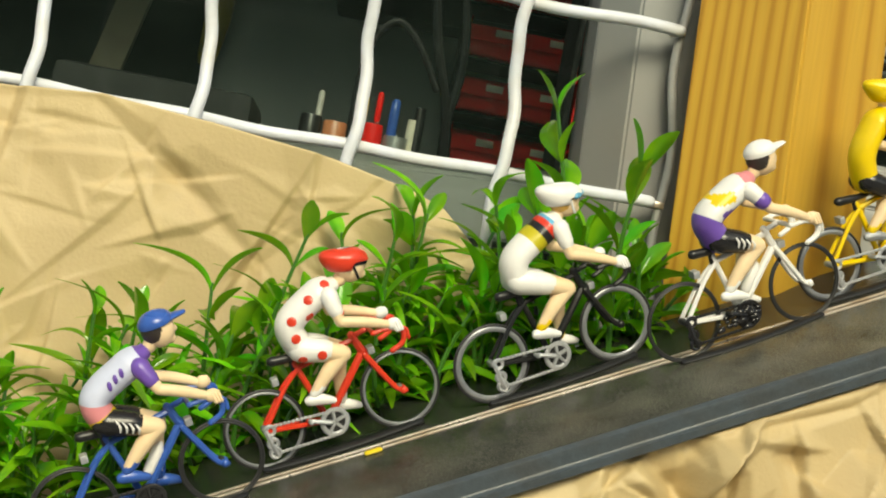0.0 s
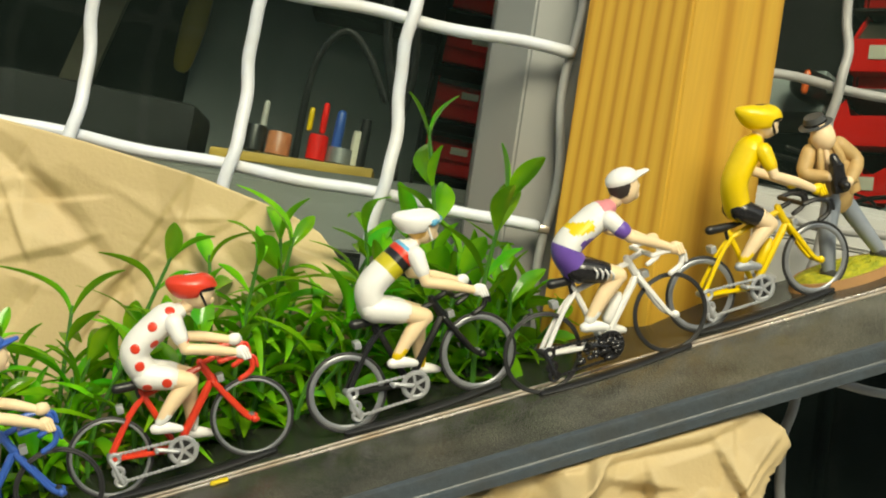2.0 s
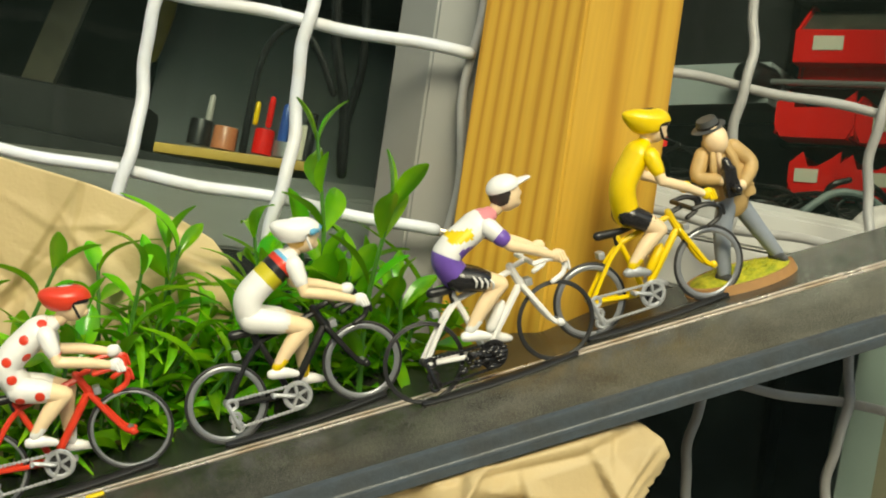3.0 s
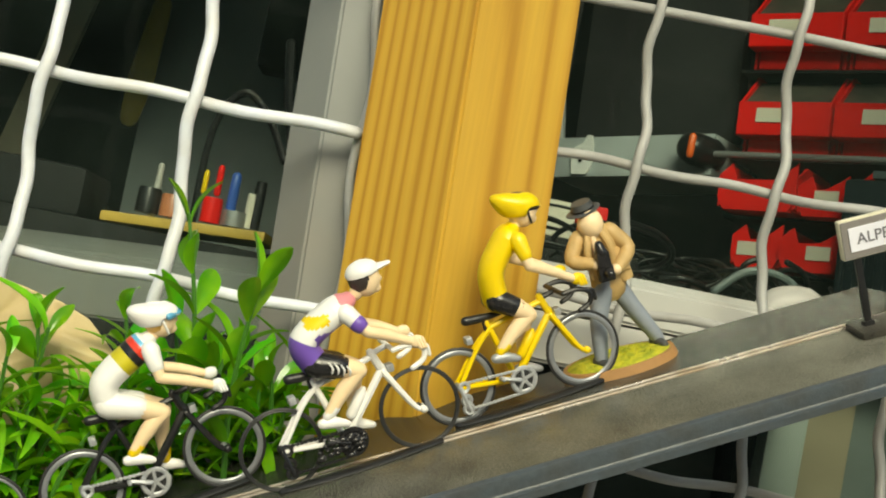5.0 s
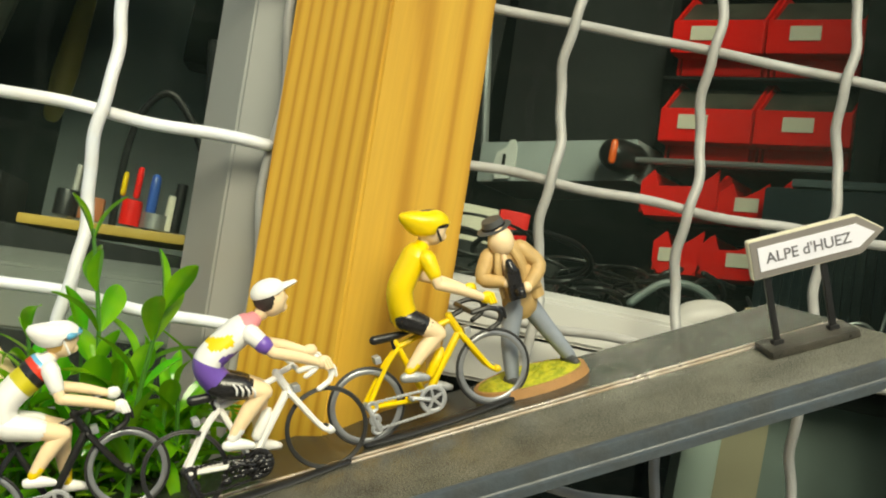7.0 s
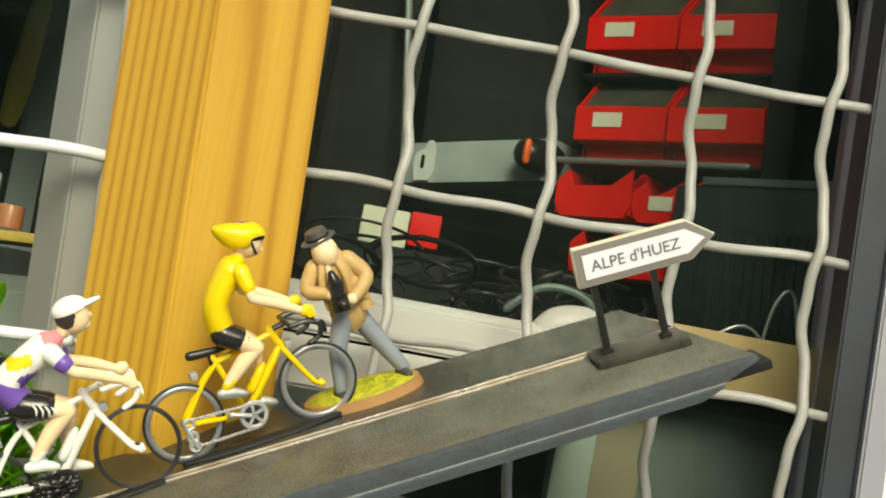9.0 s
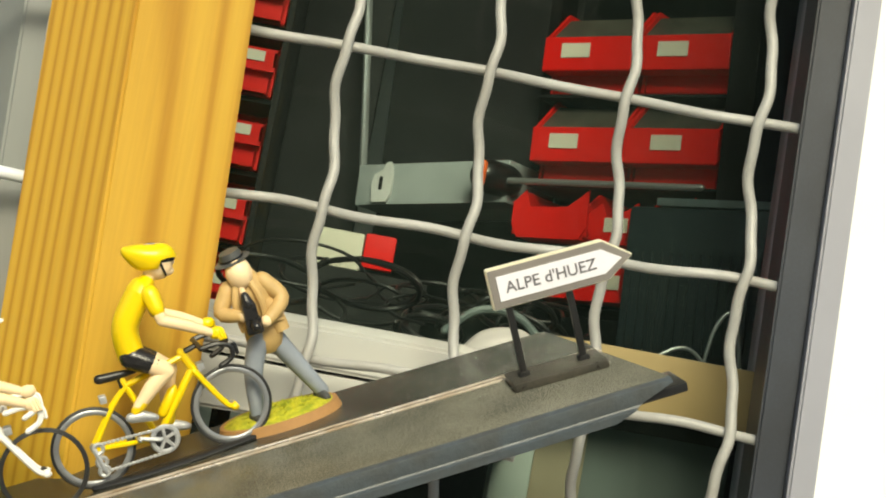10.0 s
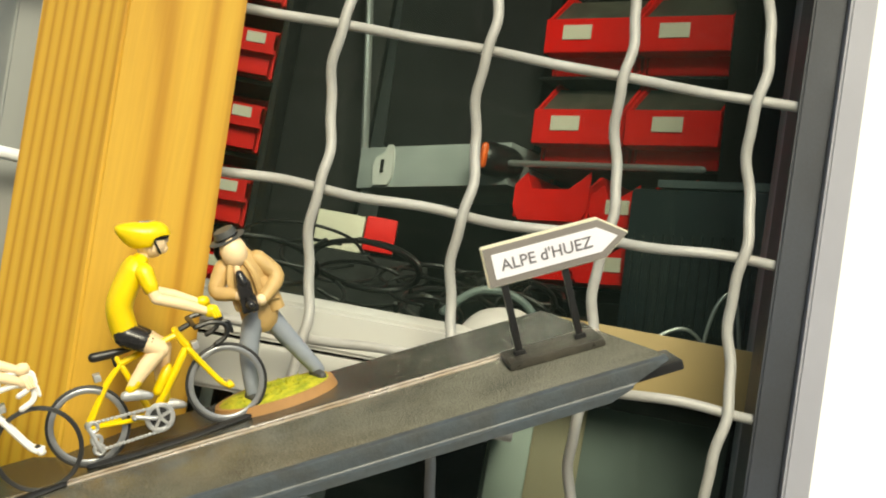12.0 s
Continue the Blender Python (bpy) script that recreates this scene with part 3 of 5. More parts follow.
def bicycle(m, label, frame_mat, rim, drive, fat=0.0006, bottle=None, bar_mat=None, base=True, seat_z=0.0315, cluster=False):
    """A cast toy racing bicycle; its rear wheel stands at the origin and it looks along x."""
    b = thing("toy_bicycle", m, label, "toy bicycle", "bicycles on the ramp")
    R, F = (0, 0, HUB), (BASE, 0, HUB)
    BB, ST, HT, HB = (0.0195, 0, 0.0098), (0.0135, 0, seat_z - 0.001), (0.0328, 0, 0.0322), (0.0347, 0, 0.0275)
    bm = bmesh.new()
    tube(bm, [BB, ST], 0.0010, segs=8)
    tube(bm, [BB, HB], 0.00125, segs=8)
    tube(bm, [(0.0143, 0, seat_z - 0.003), HT], 0.0010, segs=8)
    tube(bm, [(0.0326, 0, 0.0335), HB], 0.00125, segs=8)
    for s in (-1, 1):
        tube(bm, [(R[0], s * 0.0021, R[2]), (0.012, s * 0.0016, 0.0110), (BB[0], s * 0.001, BB[2])], 0.0008, segs=7, steps=3)
        tube(bm, [(R[0], s * 0.0021, R[2]), (0.0085, s * 0.0013, 0.0235), (0.0138, s * 0.0006, seat_z - 0.0035)], 0.00075, segs=7, steps=3)
    part("frame", bm, frame_mat, b)
    bm = bmesh.new()
    tube(bm, [(0.0346, 0, 0.0285), (0.0352, 0, 0.0262)], 0.0013, segs=8)
    for s in (-1, 1):
        tube(bm, [(0.0350, s * 0.0012, 0.0268), (0.0390, s * 0.0020, 0.0190), (0.0420, s * 0.0022, 0.0138), (0.0446, s * 0.0022, 0.0122)], [0.00095, 0.0009, 0.0008, 0.0009], segs=7, steps=4)
    ball(bm, (F[0] + 0.0005, -0.0024, F[2] - 0.0002), 0.0013, segs=10, rings=6)
    part("fork", bm, frame_mat, b)
    bm = bmesh.new()
    tube(bm, [(0.0327, 0, 0.0330), (0.0380, 0, 0.0342)], 0.0009, segs=8)
    tube(bm, [(0.0380, -0.0075, 0.0343), (0.0380, 0.0075, 0.0343)], 0.0008, segs=8)
    for s in (-1, 1):
        tube(bm, [(0.0380, s * 0.0075, 0.0343), (0.0430, s * 0.0078, 0.0345), (0.0468, s * 0.0078, 0.0325), (0.0462, s * 0.0078, 0.0292), (0.0425, s * 0.0078, 0.0275)], 0.00085, segs=8, steps=5)
        tube(bm, [(0.0462, s * 0.0078, 0.0338), (0.0480, s * 0.0080, 0.0330), (0.0482, s * 0.0080, 0.0300)], 0.0006, segs=6, steps=3)
    part("handlebar", bm, bar_mat or frame_mat, b)
    bm = bmesh.new()
    tube(bm, [(0.0070, 0, seat_z + 0.0012), (0.0120, 0, seat_z + 0.0008), (0.0185, 0, seat_z + 0.0006)], [0.0015, 0.0014, 0.0007], segs=10, steps=4)
    tube(bm, [(0.0130, 0, seat_z - 0.003), (0.0128, 0, seat_z + 0.0005)], 0.0008, segs=7)
    part("saddle", bm, BLACK, b, "black saddle")
    # drive side towards the camera
    bm = bmesh.new()
    ring(bm, (BB[0] + 0.0015, -0.0026, BB[2] - 0.0004), 0.0039, 0.0005, segs=26, sides=6, squash=1.6)
    for k in range(5):
        a = 2 * math.pi * k / 5 + 0.3
        tube(bm, [(BB[0] + 0.0015, -0.0026, BB[2] - 0.0004), (BB[0] + 0.0015 + 0.0038 * math.cos(a), -0.0026, BB[2] - 0.0004 + 0.0038 * math.sin(a))], 0.0006, segs=5)
    disc = bmesh.new()
    got = bmesh.ops.create_cone(disc, cap_ends=True, segments=24, radius1=0.0036, radius2=0.0036, depth=0.0006)
    bmesh.ops.transform(disc, matrix=pose(BB[0] + 0.0015, -0.0021, BB[2] - 0.0004, 90, 0, 0), verts=got["verts"])
    part("chain_guard", disc, DARK_METAL, b, "dark disc behind the chainring")
    if cluster:
        r = random.Random(3)
        for k in range(46):
            x = r.uniform(-0.0075, 0.0075)
            ball(bm, (BB[0] - 0.002 + x, -0.0030 + r.uniform(-0.0008, 0.0006), BB[2] - 0.0006 + 0.12 * x + r.uniform(-0.0034, 0.0034)), r.uniform(0.0006, 0.0013), scale=(1.3, 0.7, 0.8), segs=7, rings=5)
    part("chainring", bm, drive, b, "cast chainring")
    bm = bmesh.new()
    for a, z in ((0.0032, BB[2] - 0.0045), (-0.0026, BB[2] + 0.0032)):
        n = 15
        for k in range(n):
            s = k / (n - 1)
            x = 0.002 + (BB[0] - 0.0008) * s
            zz = (HUB - 0.0075 if a > 0 else HUB + 0.0012) * (1 - s) + z * s
            ball(bm, (x, -0.0026, zz), 0.00085, scale=(0.95, 0.6, 0.7), segs=6, rings=4)
    for zz in (HUB, HUB - 0.0042, HUB - 0.0072):
        ring(bm, (0.0012, -0.0026, zz), 0.0014, 0.0007, segs=12, sides=5)
    tube(bm, [(0.0, -0.0026, HUB), (0.0015, -0.003, HUB - 0.0075)], 0.0008, segs=6)
    part("chain", bm, drive, b, "cast chain and gear arm")
    bm = bmesh.new()
    tube(bm, [(BB[0], -0.0034, BB[2]), (BB[0] - 0.006, -0.0036, BB[2] + 0.0025)], 0.0007, segs=6)
    tube(bm, [(BB[0] - 0.006, -0.0032, BB[2] + 0.0025), (BB[0] - 0.006, -0.0062, BB[2] + 0.0025)], 0.0007, segs=6)
    tube(bm, [(BB[0], 0.0034, BB[2]), (BB[0] + 0.006, 0.0036, BB[2] - 0.0025)], 0.0007, segs=6)
    tube(bm, [(BB[0] + 0.006, 0.0032, BB[2] - 0.0025), (BB[0] + 0.006, 0.0062, BB[2] - 0.0025)], 0.0007, segs=6)
    part("crank", bm, drive, b)
    for x, z in ((0.0065, 0.0265), (0.0372, 0.0275)):
        bm = bmesh.new()
        box(bm, x - 0.0011, x + 0.0011, -0.0018, 0.0018, z - 0.0012, z + 0.0012, bevel=0.0004)
        part("brake", bm, SILVER, b, "small grey brake block")
    if bottle:
        bm = bmesh.new()
        c, d = Vector((0.0265, 0, 0.0185)), Vector((0.0142, 0, 0.0178)).normalized()
        tube(bm, [c - d * 0.0040 + Vector((-0.0012, 0, 0.0016)), c + d * 0.0030 + Vector((-0.0012, 0, 0.0016)), c + d * 0.0042 + Vector((-0.0012, 0, 0.0016))], [0.0017, 0.0017, 0.0009], segs=10)
        part("bottle", bm, bottle, b, "drinking bottle on the down tube")
    if base:
        bm = bmesh.new()
        tube(bm, [(-0.003, 0, 0.0006), (0.012, -0.001, 0.0003), (0.030, -0.001, 0.0003), (BASE + 0.004, 0, 0.0006)], [0.0009, 0.0012, 0.0012, 0.0009], segs=8, steps=4, side=2.2)
        part("stand", bm, BLACK, b, "thin black stand strip")
    wheel(b, 0, RUBBER, rim, fat)
    wheel(b, BASE, RUBBER, rim, fat)
    return b


# ---------------------------------------------------------------- toy riders, one mesh each
def rider(m, label, top, shorts, sleeve, hip, back, shoulder, neck, head, grip, elbow, knee, ankle, hat, glove, shoe, sock, extra=None, arm_mat=None, hair=HAIR, fat=0.95):
    """A painted toy figure bent over the bars. Points are (forward, up) on the figure's middle plane. top: material along the trunk, in equal bands from hip to neck."""
    bm = bmesh.new()
    mats = [SKIN, shorts, sleeve, glove, shoe, sock, hair] + list(top) + [arm_mat or SKIN]
    nb = len(top)
    V = lambda p, y=0.0: (p[0], y, p[1])
    tube(bm, [V(hip), V(back), V(shoulder), V(((neck[0] * 0.6 + shoulder[0] * 0.4), neck[1] * 0.6 + shoulder[1] * 0.4))],
         [0.0046 * fat, 0.0045 * fat, 0.0046 * fat, 0.0026], segs=36, steps=18, side=1.38, pick=lambda s: 7 + min(int(s * nb), nb - 1))
    tube(bm, [V(neck), V(head)], 0.0021, 0, segs=10)
    for s in (-1, 1):
        k, a = knee[0 if s < 0 else 1], ankle[0 if s < 0 else 1]
        mid = (hip[0] * 0.42 + k[0] * 0.58, hip[1] * 0.42 + k[1] * 0.58 + 0.0006)
        tube(bm, [V(hip, s * 0.0026), V(mid, s * 0.0042)], [0.0044 * fat, 0.0036 * fat], 1, segs=14, steps=4)
        tube(bm, [V(mid, s * 0.0042), V(k, s * 0.0044)], [0.0032, 0.0027], 0, segs=12, steps=4)
        calf = (k[0] * 0.6 + a[0] * 0.4 - 0.0007, k[1] * 0.6 + a[1] * 0.4)
        tube(bm, [V(k, s * 0.0044), V(calf, s * 0.0046), V(a, s * 0.0048)], [0.0026, 0.0025, 0.0015], 0, segs=12, steps=4)
        low = (a[0] * 0.78 + k[0] * 0.22, a[1] * 0.78 + k[1] * 0.22)
        tube(bm, [V(low, s * 0.0048), V(a, s * 0.0048)], [0.0019, 0.0016], 5, segs=10)
        tube(bm, [(a[0] - 0.0020, s * 0.0050, a[1] - 0.0016), (a[0] + 0.0015, s * 0.0050, a[1] - 0.0022), (a[0] + 0.0050, s * 0.0050, a[1] - 0.0036)], [0.0016, 0.0018, 0.0011], 4, segs=10, steps=4, side=0.85)
        # arms
        sh = (shoulder[0] + 0.0022, shoulder[1] - 0.0006)
        half = (sh[0] * 0.42 + elbow[0] * 0.58, sh[1] * 0.42 + elbow[1] * 0.58)
        tube(bm, [V(sh, s * 0.0052), V(half, s * 0.0072)], [0.0029, 0.0023], 2, segs=12, steps=3)
        tube(bm, [V(half, s * 0.0072), V(elbow, s * 0.0080)], [0.0019, 0.0017], 7 + nb, segs=10)
        tube(bm, [V(elbow, s * 0.0080), V(((elbow[0] + grip[0]) / 2, (elbow[1] + grip[1]) / 2 + 0.0004), s * 0.0082), V(grip, s * 0.0078)], [0.0017, 0.0017, 0.0012], 7 + nb, segs=10, steps=4)
        ball(bm, (grip[0] + 0.0008, s * 0.0078, grip[1]), 0.0021, 3, (1.15, 0.8, 0.95), segs=12, rings=8)
        for q in range(3):
            tube(bm, [(grip[0] + 0.0006 + 0.0009 * q, s * 0.0088, grip[1] + 0.0008), (grip[0] + 0.0012 + 0.0008 * q, s * 0.0092, grip[1] - 0.0018)], 0.0006, 3, segs=6)
    # head with chin and nose, no features
    hx, hz = head
    before = set(bm.verts)
    ball(bm, (hx, 0, hz), 0.0043, 0, (1.0, 0.85, 1.14), segs=18, rings=12)
    ball(bm, (hx + 0.0036, 0, hz - 0.0008), 0.0010, 0, (1.2, 0.7, 1.1), segs=8, rings=6)
    ball(bm, (hx + 0.0022, 0, hz - 0.0031), 0.0018, 0, (1, 0.9, 0.8), segs=10, rings=6)
    ball(bm, (hx - 0.0010, 0, hz + 0.0003), 0.0042, 6, (0.9, 0.93, 1.0), segs=16, rings=10)
    hat(bm, mats, hx, hz)
    for v in bm.verts:
        if v not in before:
            v.co = Vector((hx, 0, hz)) + (v.co - Vector((hx, 0, hz))) * 1.08
    if extra:
        extra(bm, mats)
    ob = mesh_object("toy_cyclist", bm, mats)
    ob.matrix_basis = m
    return tagged(ob, label, "toy figure", "riders on the ramp")


def cap(mat):
    def build(bm, mats, hx, hz):
        mats.append(mat)
        i = len(mats) - 1
        tilt = Matrix.Rotation(radians(-6), 4, "Y")
        ball(bm, (hx - 0.0003, 0, hz + 0.0020), 0.0048, i, (1.02, 0.95, 0.72), tilt, segs=18, rings=12, cut=-0.15)
        tube(bm, [(hx + 0.0030, 0, hz + 0.0023), (hx + 0.0075, 0, hz + 0.0028)], [0.0010, 0.0005], i, segs=12, side=3.2)
    return build


def helmet(mat, visor=None, tail=1.0, strap=BLACK_PAINT, tall=1.0):
    def build(bm, mats, hx, hz):
        mats.extend([mat, strap, visor or strap])
        i = len(mats) - 3
        tilt = Matrix.Rotation(radians(4), 4, "Y")
        vs = ball(bm, (hx - 0.0002, 0, hz + 0.0016), 0.0056, i, (1.06, 0.90, 0.80 * tall), tilt, segs=26, rings=18, cut=-0.55)
        for v in vs:
            d = hx - v.co.x
            up = min(max((v.co.z - hz + 0.001) / 0.005, 0), 1.2)
            if d > 0:
                v.co.x -= d * 0.62 * tail * up
                v.co.z += d * 0.62 * tail * up * up
            else:
                v.co.z = max(v.co.z, hz + 0.0011)
            v.co.z -= max(v.co.z - hz - 0.0036, 0) * 0.45
            f = v.co.x - hx - 0.003
            if f > 0:
                v.co.z -= f * 0.35
        top = hz + 0.0036 + (0.0016 + 0.0056 * 0.80 * tall - 0.0036) * 0.55 + 0.0003
        for y in (-0.0024, 0.0, 0.0024):
            lo = abs(y) * 0.35
            tube(bm, [(hx - 0.0060, y, top - 0.0014 - lo), (hx - 0.0020, y, top - 0.0001 - lo), (hx + 0.0030, y, top - 0.0012 - lo)], 0.0005, i + 1, segs=6, steps=5)
        for s in (-1, 1):
            tube(bm, [(hx + 0.0003, s * 0.0039, hz + 0.0010), (hx + 0.0011, s * 0.0031, hz - 0.0036)], 0.0004, i + 1, segs=6)
            if visor is None:
                tube(bm, [(hx + 0.0010, s * 0.0036, hz + 0.0006), (hx + 0.0040, s * 0.0019, hz + 0.0003)], [0.0005, 0.0009], i + 2, segs=8)
        if visor is not None:
            tube(bm, [(hx + 0.0022, -0.0040, hz + 0.0012), (hx + 0.0051, 0, hz + 0.0010), (hx + 0.0022, 0.0040, hz + 0.0012)], 0.0011, i + 2, segs=8, steps=5)
    return build


def dots(bm, mats):
    """Red spots, each a little proud of the white cloth."""
    mats.append(RED)
    i = len(mats) - 1
    spots = [(0.0219, 0.0493), (0.0281, 0.0482), (0.0158, 0.0444), (0.0154, 0.0389), (0.0154, 0.0323), (0.0277, 0.0521), (0.0306, 0.0424), (0.021, 0.0437), (0.0211, 0.0324), (0.0181, 0.0294)]
    faces = [f for f in bm.faces if f.material_index in (1, 2, 7, 8, 9)]
    for x, z in spots:
        best = min(faces, key=lambda f: (f.calc_center_median().x - x) ** 2 + (f.calc_center_median().z - z) ** 2 + (0.0 if f.calc_center_median().y < -0.001 else 1))
        c, nrm = best.calc_center_median(), best.normal.copy()
        if nrm.length < 0.1:
            continue
        ball(bm, c, 0.0015, i, (1, 1, 0.16), nrm.to_track_quat("Z", "Y").to_matrix().to_4x4(), segs=12, rings=6)

TURN = 6.0
# blue
m = on_ramp(-0.2925, -0.012, turn=TURN)
bicycle(m, "blue toy racing bicycle with thin black wheels", BLUE, RUBBER, DARK_METAL, 0.0003, bottle=WHITE)


def stripes(bm, mats, hip, knee):
    """White flashes down the near side of the black shorts."""
    mats.append(WHITE)
    for k in range(4):
        a, b = hip[0] + 0.0022 + 0.0016 * k, hip[1] - 0.0004 - 0.0007 * k
        tube(bm, [(a + 0.0004, -0.0078 - 0.0002 * k, b + 0.0012), (a + 0.0010, -0.0081 - 0.0002 * k, b - 0.0004), (a + 0.0006, -0.0078, b - 0.0020)], [0.0002, 0.0004, 0.0002], len(mats) - 1, segs=6, steps=3)


def chest_marks(bm, mats):
    """Unreadable sponsor marks as plain bars on the back of the shirt."""
    mats.append(PURPLE)
    i = len(mats) - 1
    for x, z in ((0.0186, 0.0465), (0.0206, 0.0480), (0.0226, 0.0492)):
        ball(bm, (x, -0.0062, z - 0.0005), 0.0010, i, (0.7, 0.5, 1.5), segs=8, rings=5)
    stripes(bm, mats, (0.0150, 0.0352), (0.0280, 0.0300))


LEGS = (((0.0280, 0.0300), (0.0290, 0.0290)), ((0.0168, 0.0206), (0.0258, 0.0132)))
rider(m, "toy cyclist in a pale lilac and pink shirt, blue cap", [YELLOW, PINK, LILAC, LILAC, LILAC, LILAC, PURPLE], BLACK_PAINT, PURPLE, (0.0150, 0.0352), (0.0143, 0.0425), (0.0258, 0.0490), (0.0325, 0.0522),
      (0.0362, 0.0560), (0.0442, 0.0350), (0.0312, 0.0415), *LEGS, cap(BLUE), SKIN, BLUE, BLUE, chest_marks)

# red
m = on_ramp(-0.2345, 0.0080, turn=TURN - 3)
bicycle(m, "red toy racing bicycle with grey rims", RED, RIM_GREY, SILVER, 0.0004, bar_mat=RED)
rider(m, "toy cyclist in a white suit with red dots, red helmet", [WHITE, WHITE, WHITE], WHITE, WHITE, (0.0165, 0.0345), (0.0152, 0.0425), (0.0258, 0.0493), (0.0330, 0.0512),
      (0.0372, 0.0548), (0.0438, 0.0354), (0.0292, 0.0408), *LEGS, helmet(RED, None, 0.7), WHITE, WHITE, WHITE, dots, hair=SKIN)

# black bicycle, world champion's stripes
m = on_ramp(-0.1618, 0.0074, turn=TURN)
bicycle(m, "black toy racing bicycle with wide grey rims", BLACK, RIM_GREY, SILVER, 0.0008)
rider(m, "toy cyclist in a white suit with rainbow bands, white helmet", [WHITE] * 21 + [GREEN_BAND] * 3 + [BLACK_PAINT] * 2 + [RED] * 3 + [SKY_BLUE] * 3 + [WHITE] * 12, WHITE, WHITE, (0.0138, 0.0362), (0.0150, 0.0430), (0.0272, 0.0500), (0.0315, 0.0525),
      (0.0348, 0.0562), (0.0448, 0.0342), (0.0300, 0.0412), *LEGS, helmet(WHITE, SKY_BLUE, 0.8, WHITE), WHITE, WHITE, YELLOW, None, hair=BLOND)

# white
m = on_ramp(-0.1025, -0.0062, turn=TURN)
bicycle(m, "white toy racing bicycle with thin black wheels", WHITE, RUBBER, BLACK_PAINT, 0.0002, bottle=WHITE, cluster=True)


def sleeve_hem(bm, mats, shoulder, elbow, mat):
    """A coloured band round the end of each sleeve."""
    mats.append(mat)
    sx, sz = shoulder[0] + 0.0022, shoulder[1] - 0.0006
    for s in (-1, 1):
        a, b = [(sx * (1 - k) + elbow[0] * k, s * (0.0052 + 0.0020 * k / 0.58), sz * (1 - k) + elbow[1] * k) for k in (0.46, 0.60)]
        tube(bm, [a, b], 0.0026, len(mats) - 1, segs=14)


def shirt_patches(bm, mats):
    """Painted fields on the near side of the shirt."""
    mats.extend([PURPLE, YELLOW, PINK])
    for f in bm.faces:
        c = f.calc_center_median()
        if 7 <= f.material_index <= 15:
            if 0.0168 < c.x < 0.0226 and 0.0380 < c.z < 0.0442 and c.y < 0:
                f.material_index = len(mats) - 3
            elif 0.0150 < c.x < 0.0220 and 0.0462 < c.z < 0.0496:
                f.material_index = len(mats) - 2
            elif 0.0262 < c.x and c.z > 0.0488:
                f.material_index = len(mats) - 1
    stripes(bm, mats, (0.0160, 0.0352), (0.0270, 0.0305))
    sleeve_hem(bm, mats, (0.0252, 0.0488), (0.0318, 0.0418), PURPLE)


rider(m, "toy cyclist in a white, purple and red shirt, white cap", [PURPLE, PURPLE, PURPLE, WHITE, WHITE, WHITE, WHITE, WHITE, WHITE], BLACK_PAINT, WHITE, (0.0158, 0.0352), (0.0142, 0.0425), (0.0252, 0.0488), (0.0325, 0.0520),
      (0.0362, 0.0555), (0.0446, 0.0348), (0.0318, 0.0418), ((0.0270, 0.0305), (0.0282, 0.0290)), ((0.0150, 0.0198), (0.0242, 0.0138)), cap(WHITE), SKIN, WHITE, WHITE, shirt_patches)

# yellow
m = on_ramp(-0.0450, 0.0082, turn=TURN) @ Matrix.Scale(0.975, 4)
bicycle(m, "yellow toy racing bicycle with wide grey rims", YELLOW, RIM_GREY, SILVER, 0.0008, bottle=YELLOW, bar_mat=BLACK)
rider(m, "toy cyclist in a yellow shirt and yellow helmet", [YELLOW, YELLOW, YELLOW], BLACK_PAINT, YELLOW, (0.0182, 0.0368), (0.0188, 0.0460), (0.0258, 0.0550), (0.0298, 0.0588),
      (0.0330, 0.0622), (0.0430, 0.0378), (0.0290, 0.0462), ((0.0265, 0.0302), (0.0282, 0.0285)), ((0.0148, 0.0212), (0.0245, 0.0125)), helmet(YELLOW, None, 1.0, tall=1.15), YELLOW, SILVER, YELLOW, None, hair=SKIN, fat=0.9)



